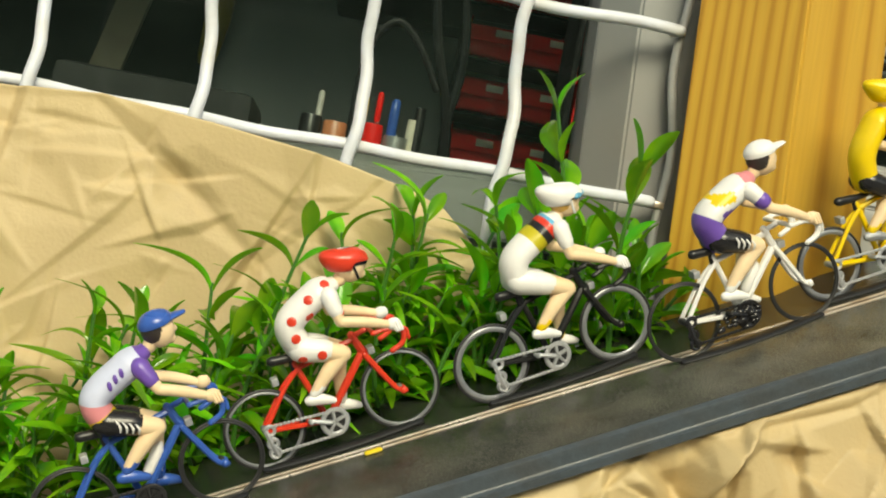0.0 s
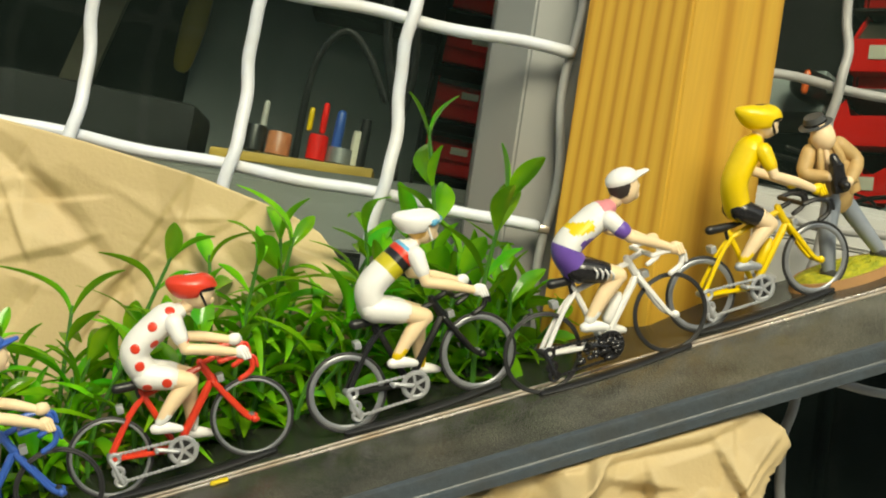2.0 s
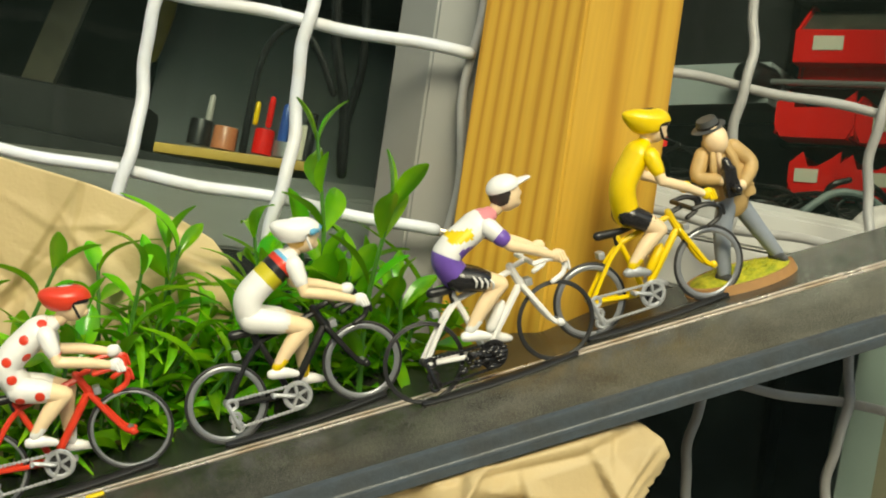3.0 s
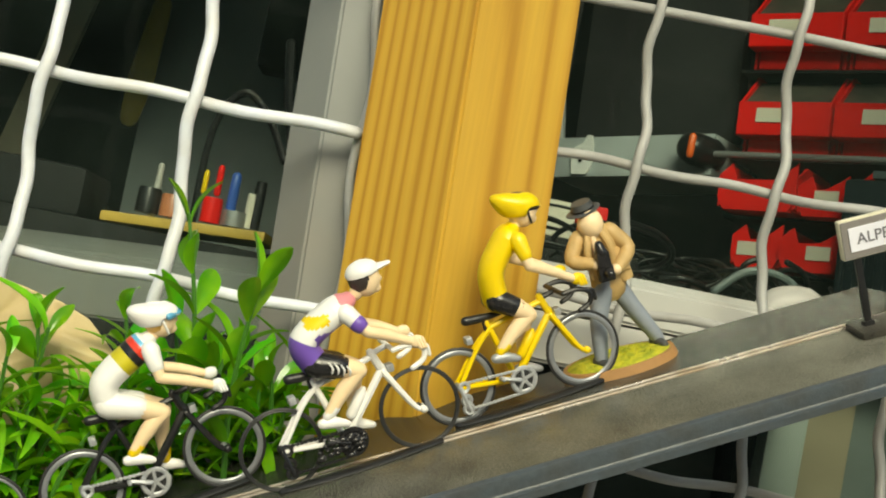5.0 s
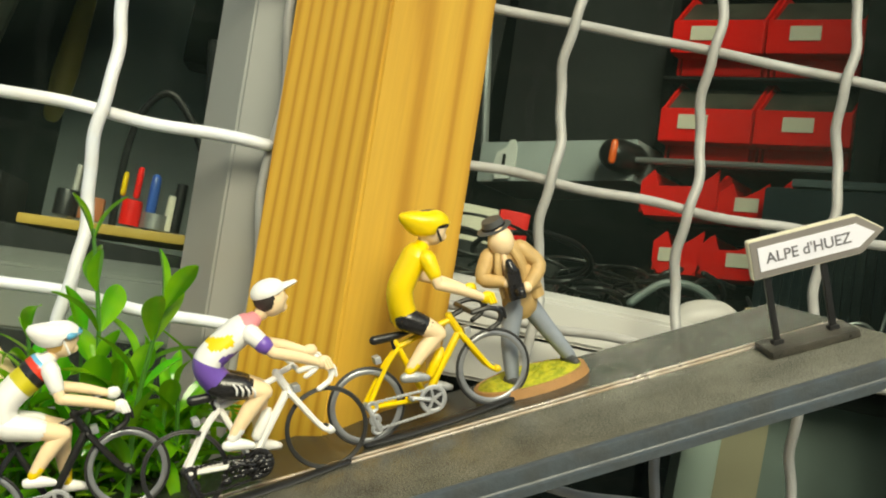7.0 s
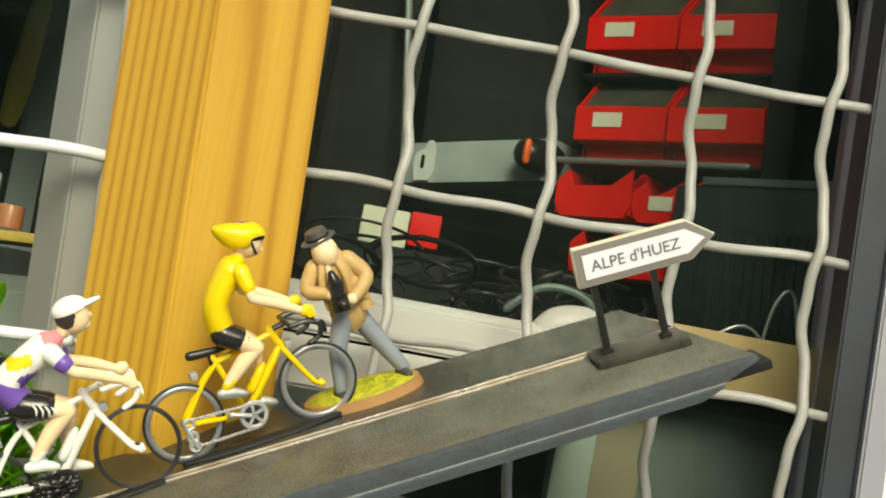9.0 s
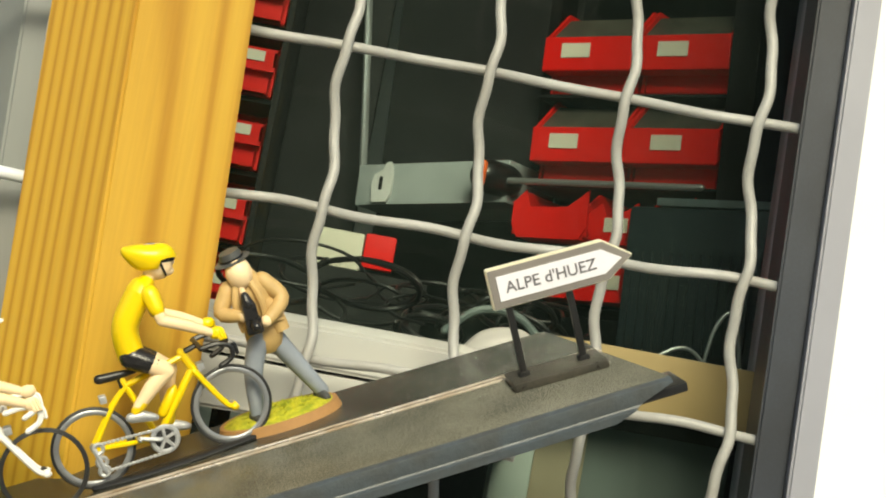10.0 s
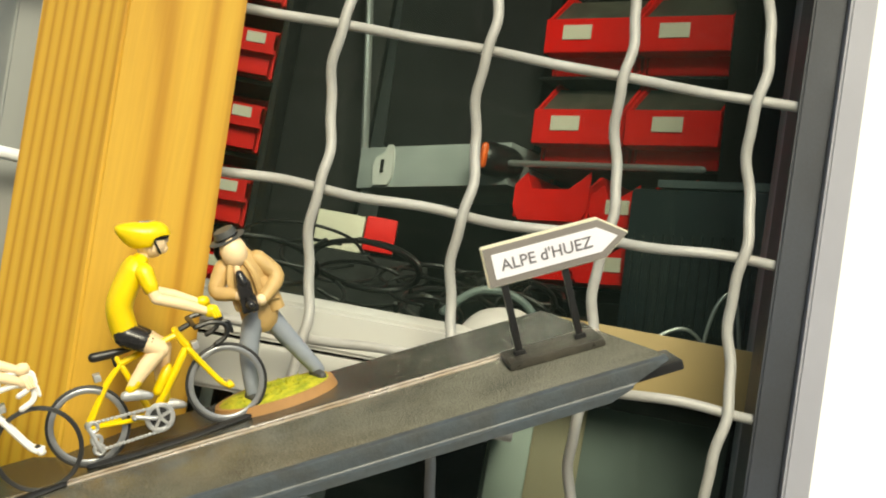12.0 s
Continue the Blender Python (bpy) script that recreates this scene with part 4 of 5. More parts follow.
# ---------------------------------------------------------------- photographer, one mesh, with its painted turf base
def photographer(m):
    bm = bmesh.new()
    mats = [COAT, TROUSER, HAT, SKIN, BLACK_PAINT, EARTH, GRASS, WHITE]
    got = bmesh.ops.create_cone(bm, cap_ends=True, segments=36, radius1=0.0205, radius2=0.0195, depth=0.0030)
    bmesh.ops.transform(bm, matrix=Matrix.Translation((0.013, 0, 0.0015)) @ Matrix.Diagonal((1, 0.62, 1, 1)), verts=got["verts"])
    for f in {f for v in got["verts"] for f in v.link_faces}:
        f.material_index = 5
    vs = ball(bm, (0.013, 0, 0.0026), 0.0188, 6, (1, 0.6, 0.10), segs=30, rings=10, cut=0.0)
    rnd = random.Random(4)
    for k in range(520):
        a, r = rnd.uniform(0, 6.283), math.sqrt(rnd.random()) * 0.0175
        x, y = 0.013 + r * math.cos(a), r * 0.6 * math.sin(a)
        h = rnd.uniform(0.0008, 0.0024)
        dx, dy = rnd.uniform(-0.0022, 0.0022), rnd.uniform(-0.0022, 0.0022)
        z = 0.0038 - 8.0 * r * r
        p = [bm.verts.new(q) for q in ((x - 0.0005, y, z), (x + 0.0005, y, z), (x + dx, y + dy, z + h))]
        bm.faces.new(p).material_index = 6
    # legs astride
    for pts in ([(0.0145, 0.000, 0.0315), (0.0085, -0.002, 0.0190), (0.0062, -0.003, 0.0050)], [(0.0155, 0.002, 0.0315), (0.0215, 0.002, 0.0190), (0.0285, 0.002, 0.0052)]):
        tube(bm, pts, [0.0037, 0.0031, 0.0023], 1, segs=12, steps=5)
        e = pts[-1]
        tube(bm, [(e[0] - 0.0010, e[1] + 0.001, e[2] - 0.0008), (e[0] + 0.0004, e[1] - 0.0042, e[2] - 0.0014)], [0.0020, 0.0015], 2, segs=10)
    # coat, open in front
    tube(bm, [(0.0150, 0.0005, 0.0285), (0.0148, 0.0005, 0.0350), (0.0135, 0.0005, 0.0430), (0.0125, 0.0003, 0.0480)], [0.0062, 0.0060, 0.0068, 0.0050], 0, segs=16, steps=5, side=0.72)
    tube(bm, [(0.0112, -0.0042, 0.0475), (0.0112, -0.0046, 0.0400)], [0.0010, 0.0013], 3, segs=8)
    tube(bm, [(0.0075, 0, 0.0460), (0.0035, -0.0022, 0.0400), (0.0085, -0.0070, 0.0385)], [0.0030, 0.0026, 0.0020], 0, segs=12, steps=5)
    tube(bm, [(0.0185, 0, 0.0460), (0.0228, -0.0022, 0.0395), (0.0170, -0.0070, 0.0350)], [0.0030, 0.0026, 0.0020], 0, segs=12, steps=5)
    tube(bm, [(0.0178, -0.0008, 0.0400), (0.0196, -0.0016, 0.0340), (0.0205, -0.0018, 0.0292)], [0.0030, 0.0029, 0.0026], 0, segs=12, steps=4, side=0.8, round_ends=False)
    ball(bm, (0.0095, -0.0078, 0.0380), 0.0018, 3, segs=10, rings=7)
    ball(bm, (0.0158, -0.0078, 0.0348), 0.0019, 3, segs=10, rings=7)
    # head, bowed, and hat
    ball(bm, (0.0118, -0.0026, 0.0508), 0.0045, 3, (0.95, 0.95, 1.15), segs=14, rings=10)
    tilt = pose(0.0110, -0.0004, 0.0550, 5, -11, 0)
    ball(bm, (0, 0, 0), 1, 2, (1, 1, 1), tilt @ Matrix.Diagonal((0.0060, 0.0056, 0.0007, 1)), segs=20, rings=6)
    up = [tilt @ Vector((0, 0, z)) for z in (0.0, 0.0014, 0.0031)]
    tube(bm, [tuple(p) for p in up], [0.0040, 0.0038, 0.0033], 2, segs=18, round_ends=False)
    tube(bm, [tuple(tilt @ Vector((0, 0, z))) for z in (0.0004, 0.0012)], 0.00405, 4, segs=18, round_ends=False)
    for x0, x1 in ((0.0098, 0.0082), (0.0140, 0.0160)):
        tube(bm, [(x0, -0.0036, 0.0480), (x1, -0.0052, 0.0420), (x1, -0.0046, 0.0330)], [0.0010, 0.0013, 0.0007], 0, segs=8, steps=4)
    tube(bm, [(0.0190, -0.0046, 0.0335), (0.0216, -0.0036, 0.0330)], 0.0006, 0, segs=6)
    # camera on a tall bracket
    box(bm, 0.0092, 0.0138, -0.0112, -0.0074, 0.0368, 0.0425, 4, 0.0009)
    box(bm, 0.0090, 0.0144, -0.0110, -0.0076, 0.0322, 0.0376, 4, 0.0009)
    tube(bm, [(0.0118, -0.0108, 0.0355), (0.0120, -0.0132, 0.0352)], 0.0016, 4, segs=12)
    tube(bm, [(0.0114, -0.0096, 0.0422), (0.0112, -0.0090, 0.0446)], [0.0021, 0.0014], 4, segs=10)
    ob = mesh_object("toy_photographer", bm, mats)
    ob.matrix_basis = m
    return tagged(ob, "toy photographer in tan coat and dark hat on a turf base", "toy figure")


photographer(on_ramp(-0.0018, 0.0225, turn=2) @ Matrix.Scale(0.97, 4))


# ---------------------------------------------------------------- road sign
def road_sign(m):
    s = thing("road_sign", m, "small arrow road sign on two black posts", "toy sign")
    bm = bmesh.new()
    box(bm, -0.0045, 0.0260, -0.0075, 0.0075, 0, 0.0026, bevel=0.0007)
    part("foot_plate", bm, material("foot_plastic", (0.035, 0.033, 0.028), 0.3, vary=0.4, scale=900, bump=0.2, bump_scale=1500, second=(0.055, 0.05, 0.04), second_scale=160), s, "dusty black foot plate")
    for x in (0.0005, 0.0200):
        bm = bmesh.new()
        box(bm, x - 0.0011, x + 0.0011, -0.0009, 0.0009, 0.0022, 0.0262, bevel=0.0004)
        box(bm, x - 0.0018, x + 0.0018, -0.0016, 0.0016, 0.0022, 0.0040, bevel=0.0004)
        part("post", bm, BLACK, s, "black post")
    body = [(-0.0045, 0.0252), (0.0330, 0.0252), (0.0418, 0.0315), (0.0330, 0.0382), (-0.0045, 0.0382)]
    bm = bmesh.new()
    prism(bm, body, -0.0015, 0.0015, plane="xz")
    bmesh.ops.bevel(bm, geom=bm.edges[:], offset=0.0003, segments=2, affect="EDGES")
    board = part("board", bm, material("sign_cream", (0.74, 0.70, 0.55), 0.5), s, "cream board", smooth=False)
    def inset(d):
        return [(-0.0045 + d, 0.0252 + d), (0.0330 - d * 0.4, 0.0252 + d), (0.0418 - d * 1.5, 0.0315), (0.0330 - d * 0.4, 0.0382 - d), (-0.0045 + d, 0.0382 - d)]
    bm = bmesh.new()
    prism(bm, inset(0.0004), -0.0019, -0.0014, plane="xz")
    part("border", bm, material("sign_border", (0.22, 0.20, 0.19), 0.5), board, "grey border", smooth=False)
    bm = bmesh.new()
    prism(bm, inset(0.0026), -0.0023, -0.0017, plane="xz")
    part("face", bm, material("sign_white", (0.78, 0.77, 0.86), 0.5, vary=0.04), board, "white face", smooth=False)
    cu = bpy.data.curves.new("sign_text", "FONT")
    cu.body, cu.size, cu.align_x, cu.align_y, cu.extrude = "ALPE d'HUEZ", 0.0051, "CENTER", "CENTER", 0.00008
    cu.offset = 0.00004
    tmp = new("sign_text", cu)
    bpy.context.view_layer.update()
    me = bpy.data.meshes.new_from_object(tmp.evaluated_get(bpy.context.evaluated_depsgraph_get()))
    bpy.data.objects.remove(tmp)
    me.materials.clear()
    me.materials.append(material("sign_letters", (0.15, 0.145, 0.17), 0.55))
    t = new("lettering", me)
    t.parent = board
    t.matrix_basis = pose(0.0150, -0.00242, 0.0316, 90, 0, 0)
    tagged(t, "dark grey capital lettering")
    return s


road_sign(on_ramp(0.0820, -0.0105, turn=-3) @ Matrix.Scale(0.965, 4))


# ---------------------------------------------------------------- kraft paper
def fold_list(seed, count, x0, x1, z0, z1, steep):
    """Creases: each starts from a point, widens along its way and has one gentle and one steep side."""
    r = random.Random(seed)
    out = []
    for k in range(count):
        size = r.random() ** 1.8
        a = r.uniform(0, 2 * math.pi)
        out.append((r.uniform(x0, x1), r.uniform(z0, z1), math.cos(a), math.sin(a), 0.022 + 0.075 * size, 0.005 + 0.024 * size,
                    r.uniform(0.12, 0.45), r.choice((-1, -1, 1)) * r.uniform(0.5, 1.3) * steep))
    return out


def crumple(X, Z, folds, seed):
    """Depth of the crumpled sheet at each point of the grid."""
    h = 0.004 * np.sin(X * 31 + seed) * np.cos(Z * 27 + 2 * seed)
    for px, pz, c, s, length, width, narrow, slope in folds:
        u = ((X - px) * c + (Z - pz) * s) / length
        d = (Z - pz) * c - (X - px) * s
        w = width * np.clip(np.minimum(u, (1 - u) * 2.6), 0, 1) + 1e-6
        h = h + slope * w * np.clip(1 - np.where(d > 0, d / w, -d / (w * narrow)), 0, 1) * 0.5
    return h


def paper(name, label, x0, right, z_low, z_top, y, seed, nx, nz, count, steep, ragged=0.0, calm=0.0):
    """A sheet between a lower and an upper edge; its right edge follows the height."""
    S, T = np.meshgrid(np.linspace(0, 1, nx + 1), np.linspace(0, 1, nz + 1), indexing="ij")
    far = max(right(z) for z in np.linspace(0.88, 1.2, 40))
    X = x0 + (far - x0) * S
    top = np.array([z_top(x) for x in X[:, 0]])[:, None]
    Z = z_low + (top - z_low) * T
    R = np.interp(Z, np.linspace(0.85, 1.25, 120), [right(z) for z in np.linspace(0.85, 1.25, 120)])
    tear = ragged * (2.2 * np.sin(Z * 310 + 3 * np.sin(Z * 173)) + np.sin(Z * 1130 + 4 * np.sin(Z * 290)) + 0.7 * np.sin(Z * 2900 + 5 * np.sin(Z * 610))) * S ** 30
    X = x0 + (R - x0) * S + tear
    D = y(X, Z) + crumple(X, Z, fold_list(seed, count, x0 - 0.02, far + 0.02, z_low + 0.05, float(top.max()) + 0.02, steep), seed) * (np.clip((top - Z) / calm, 0.1, 1) if calm else 1)
    me = bpy.data.meshes.new(name)
    k = nz + 1
    me.from_pydata(list(zip(X.ravel().tolist(), D.ravel().tolist(), Z.ravel().tolist())), [],
                   [(i * k + j, (i + 1) * k + j, (i + 1) * k + j + 1, i * k + j + 1) for i in range(nx) for j in range(nz)])
    for f in me.polygons:
        f.use_smooth = True
    me.materials.append(KRAFT)
    ob = new(name, me)
    sol = ob.modifiers.new("thickness", "SOLIDIFY")
    sol.thickness = 0.0003
    return tagged(ob, label, "wrapping paper")


def top_edge(x):
    return float(np.interp(x, [-0.5, -0.3345, -0.2954, -0.2549, -0.2141, -0.1828, -0.1721, -0.16, -0.14, -0.11], [1.150, 1.1667, 1.1697, 1.1667, 1.1624, 1.1562, 1.1521, 1.1413, 1.125, 1.10]))


paper("kraft_paper", "crumpled brown kraft paper standing behind the plants", -0.5, lambda z: -0.1, 0.92, top_edge, lambda x, z: -0.021 + 0 * x, 12, 480, 280, 420, 0.38)


def low_top(x):
    """Tucked up behind the lip of the ramp, with a corner turned down at the end."""
    return float(np.interp(x, [-0.5, -0.034, -0.0211], [0.9014, 1.1261, 1.1185]))


def low_right(z):
    return float(np.interp(z, [0.88, 1.088, 1.105, 1.1164, 1.1221, 1.1265], [-0.060, -0.0293, -0.0253, -0.0211, -0.026, -0.033]))


def low_depth(x, z):
    """Close behind the lip, swelling forward below it."""
    return -0.0955 + 0.136 * x - 0.006 * np.clip((1.1425 + 0.4822 * x - z) / 0.012, 0, 1)


paper("kraft_paper", "crumpled brown kraft paper hanging under the ramp with a torn edge", -0.42, low_right, 0.88, low_top, low_depth, 5, 520, 300, 420, 1.5, ragged=0.00035, calm=0.02)


# ---------------------------------------------------------------- plants
def leaf_mesh(name, length, width, curl, fold, blunt=1.0):
    """A tongue-shaped leaf along x with a raised rib, bent down towards its tip."""
    bm = bmesh.new()
    n = 9
    rows = []
    for i in range(n + 1):
        s = i / n
        w = width * (math.sin(math.pi * (s * 0.95 + 0.03) ** blunt) ** 0.75) * 0.5
        x = length * (s - 0.12 * curl * s * s)
        z = -curl * length * 0.42 * s * s + 0.10 * length * s
        rows.append([bm.verts.new((x, -w, z + fold * w)), bm.verts.new((x, -w * 0.45, z + fold * w * 0.25)), bm.verts.new((x, 0, z - 0.0003)), bm.verts.new((x, w * 0.45, z + fold * w * 0.25)), bm.verts.new((x, w, z + fold * w))])
    for i in range(n):
        for k in range(4):
            bm.faces.new((rows[i][k], rows[i + 1][k], rows[i + 1][k + 1], rows[i][k + 1]))
    bm.normal_update()
    for f in bm.faces:
        f.smooth = True
    me = bpy.data.meshes.new(name)
    bm.to_mesh(me)
    bm.free()
    me.materials.append(LEAF)
    return me


LEAVES = [leaf_mesh("leaf", 0.0185, 0.0056, 0.9, 0.35, 1.25), leaf_mesh("leaf", 0.0225, 0.0045, 1.7, 0.5, 1.1), leaf_mesh("leaf", 0.0150, 0.0066, 0.4, 0.3, 1.3), leaf_mesh("leaf", 0.0255, 0.0034, 2.3, 0.55)]


def sprig(foot, tip, bend, pairs, rnd, size=1.0, label="glossy green plastic foliage sprig", upright_leaves=0.0, kinds=(0, 0, 1, 1, 2, 3)):
    """A thin stem with pairs of leaves, each leaf a part."""
    p = thing("plastic_plant", Matrix.Translation(foot), label, "artificial plant", "plants behind the ramp")
    a, d = Vector((0, 0, 0)), Vector(tip) - Vector(foot)
    mid = d * 0.5 + Vector(bend)
    path = smooth_path([a, mid, d], 8)
    bm = bmesh.new()
    tube(bm, path, [0.0011, 0.0009, 0.0006], segs=6)
    part("stem", bm, STEM, p, "thin green stem")
    turn = rnd.uniform(0, math.pi)
    for k in range(pairs):
        s = 0.15 + 0.85 * (k + 0.6) / pairs
        q = path[min(int(s * (len(path) - 1)), len(path) - 1)]
        along = (path[min(int(s * (len(path) - 1)) + 1, len(path) - 1)] - path[max(int(s * (len(path) - 1)) - 1, 0)]).normalized()
        turn += 1.4 + rnd.uniform(-0.4, 0.4)
        last = k == pairs - 1
        for side in (0, math.pi):
            out = Matrix.Rotation(turn + side + rnd.uniform(-0.3, 0.3), 3, along) @ along.orthogonal().normalized()
            lift = (rnd.uniform(0.45, 1.3) if not last else rnd.uniform(1.6, 3.2)) + upright_leaves
            x = (out + along * lift).normalized()
            y = x.cross(along).normalized() * -1
            roll = Matrix.Rotation(rnd.uniform(-0.9, 0.9), 3, x)
            y = roll @ y
            z = x.cross(y)
            o = new("leaf", LEAVES[rnd.choice(kinds)])
            o.parent = p
            sc = size * rnd.uniform(0.75, 1.15)
            o.matrix_basis = Matrix.Translation(q) @ Matrix((x, y, z)).transposed().to_4x4() @ Matrix.Diagonal((sc, sc, sc, 1))
    return p


rnd = random.Random(11)
# two tall shoots that stand clear of the rest
sprig((-0.134, -0.043, 1.105), (-0.1425, -0.045, 1.192), (0.006, 0, 0), 6, rnd, 1.3, "tall glossy green plastic shoot rising against the window", 0.7, (0, 2))
sprig((-0.112, -0.058, 1.105), (-0.1135, -0.063, 1.177), (-0.003, 0, 0), 5, rnd, 1.25, "tall glossy green plastic shoot beside the wooden post", 1.0, (0, 2))


def ramp_height(x, y):
    return 1.1810 + 0.4541 * x + 0.3080 * y


def plant_top(x):
    return float(np.interp(x, [-0.36, -0.30, -0.276, -0.250, -0.236, -0.226, -0.197, -0.180, -0.168, -0.133, -0.110, -0.095], [1.085, 1.088, 1.100, 1.100, 1.118, 1.140, 1.145, 1.152, 1.154, 1.158, 1.150, 1.140]))


for k in range(120):
    x = -0.350 + 0.00212 * k + rnd.uniform(-0.004, 0.004)
    y = -0.0245 + 0.136 * x + rnd.uniform(0.0, 0.020)
    z = ramp_height(x, y) - 0.022
    h = max((plant_top(x) - z) * rnd.uniform(0.38, 1.02), 0.03)
    tip = (x + rnd.uniform(-0.014, 0.014), y + rnd.uniform(-0.014, 0.006), z + h)
    sprig((x, y, z), tip, (rnd.uniform(-0.008, 0.008), rnd.uniform(-0.006, 0.002), 0), 4 if h < 0.04 else 5 if h < 0.06 else 7, rnd, rnd.uniform(0.85, 1.2))


# ---------------------------------------------------------------- the workshop behind the glass
def storage_bin(m, w, d, h, label, group, empty=False):
    """An open-fronted stacking bin: floor, raked sides, low front lip with a label."""
    b = thing("storage_bin", m, label, "storage bin", group)
    t = 0.0016
    bm = bmesh.new()
    box(bm, -w / 2 + 0.003, w / 2 - 0.003, 0.006, d, 0, t)
    box(bm, -w / 2, w / 2, d - t, d, 0, h)
    for s in (-1, 1):
        x = s * (w / 2 - t / 2)
        prism(bm, [(0.0, h * 0.40), (0.0, h * 0.62), (d * 0.30, h * 0.66), (d * 0.48, h), (d, h), (d, 0), (0.006, 0), (0.006, h * 0.40)], x - t / 2, x + t / 2, plane="yz")
    box(bm, -w / 2, w / 2, 0, t, h * 0.34, h * 0.66)
    box(bm, -w / 2 + 0.003, w / 2 - 0.003, 0.006, 0.006 + t, 0, h * 0.36)
    part("shell", bm, BIN_RED, b, smooth=False)
    bm = bmesh.new()
    box(bm, -w * 0.02, w * 0.30, -0.0008, -0.0001, h * 0.47, h * 0.62)
    part("label_card", bm, LABEL, b, "blank paper label", smooth=False)
    return b


# shelf unit behind the right window, turned towards the door; its own axes: along the front, into the depth, up
SHELF = pose(0.092, 0.345, 1.33, 0, -3.5, -33)


def lidded_bin(s, z, w, label_at):
    """A stacking bin with a proud front panel, a set-back foot, sides that rise to the back and a smoky lid."""
    b = thing("storage_bin", SHELF @ pose(s, 0, z), "bright red plastic bin with a paper label and smoky lid", "storage bin", "red bins on the rack")
    t, d, lip, top = 0.0016, 0.075, 0.0200, 0.0430
    bm = bmesh.new()
    box(bm, 0.0005, w - 0.0005, 0, t, 0, lip, bevel=0.0006)
    box(bm, 0.0005, w - 0.0005, t, 0.013, 0, t)
    box(bm, 0.004, w - 0.004, 0.013, 0.013 + t, -0.0105, 0.0005)
    box(bm, 0.004, w - 0.004, 0.013, d, -0.0105, -0.0105 + t)
    box(bm, 0.001, w - 0.001, d - t, d, -0.0105, top)
    for x in (0.0005, w - 0.0005 - t):
        prism(bm, [(t, 0.0), (t, lip - 0.0005), (0.026, top - 0.002), (d - t, top), (d - t, -0.010), (0.014, -0.010), (0.014, 0.0)], x, x + t, plane="yz")
    part("shell", bm, BIN_RED, b, smooth=False)
    bm = bmesh.new()
    box(bm, label_at, label_at + 0.018, -0.0008, -0.0001, 0.0075, 0.0160, bevel=0.0002)
    part("label_card", bm, LABEL, b, "blank paper label", smooth=False)
    bm = bmesh.new()
    prism(bm, [(0.003, lip - 0.0015), (0.026, top - 0.0055), (d - 0.004, top - 0.0035), (d - 0.004, top - 0.0045), (0.0262, top - 0.0065), (0.003, lip - 0.0025)], 0.0025, w - 0.0025, plane="yz")
    part("lid", bm, SMOKE, b, "smoky dusty lid", smooth=False)
    return b


def scoop_bin(s, y, z, w, h, label_at=None):
    """A small open bin: low front lip that dips between two raised shoulders."""
    b = thing("storage_bin", SHELF @ pose(s, y, z), "small red plastic scoop bin on the shelf", "storage bin", "red bins on the rack")
    t, d = 0.0016, 0.06
    bm = bmesh.new()
    prism(bm, [(0.004, -0.006), (w - 0.004, -0.006), (w, 0.001), (w, h), (w - 0.005, h * 0.80), (w - 0.013, h * 0.55), (0.011, h * 0.52), (0.0075, h * 0.95), (0, h * 0.62), (0, 0.001)], 0, t, plane="xz")
    box(bm, 0.003, w - 0.003, t, d, -0.006, -0.006 + t)
    box(bm, 0.001, w - 0.001, d - t, d, -0.006, h)
    for x in (0.0, w - t):
        prism(bm, [(t, -0.004), (t, h * 0.6), (0.016, h), (d - t, h), (d - t, -0.004)], x, x + t, plane="yz")
    part("shell", bm, BIN_RED, b, smooth=False)
    if label_at is not None:
        bm = bmesh.new()
        box(bm, label_at, label_at + 0.014, -0.0009, -0.0001, 0.001, 0.009, bevel=0.0002)
        part("label_card", bm, LABEL, b, "blank paper label", smooth=False)
    return b


for s0, z0, at in ((0.004, 0.0465, 0.012), (0.0615, 0.0465, 0.014), (0.003, -0.0066, 0.012), (0.0605, -0.0066, 0.017)):
    lidded_bin(s0, z0, 0.0565, at)
scoop_bin(-0.002, -0.002, -0.0455, 0.0470, 0.0225)
scoop_bin(0.0455, 0.000, -0.0470, 0.0290, 0.0180, 0.010)
scoop_bin(0.0750, 0.016, -0.0420, 0.0260, 0.0200)
scoop_bin(0.0080, 0.004, -0.0780, 0.0300, 0.0200, 0.004)
scoop_bin(0.0385, 0.000, -0.0790, 0.0360, 0.0200, 0.016)
# bins deeper in the room, behind post and mullion
for i in range(5):
    storage_bin(pose(-0.0760, 0.350, 1.203 + 0.0437 * i, 0, 0, 0), 0.0345, 0.07, 0.040, "red plastic stacking bin in the narrow rack", "red bins in the narrow rack")
for i in range(5):
    for j in range(2):
        storage_bin(pose(-0.1150 + 0.0575 * j, 1.00, 1.279 + 0.0580 * i, 0, 0, 0), 0.0560, 0.08, 0.048, "red plastic stacking bin in the dim rack", "red bins in the rack behind")
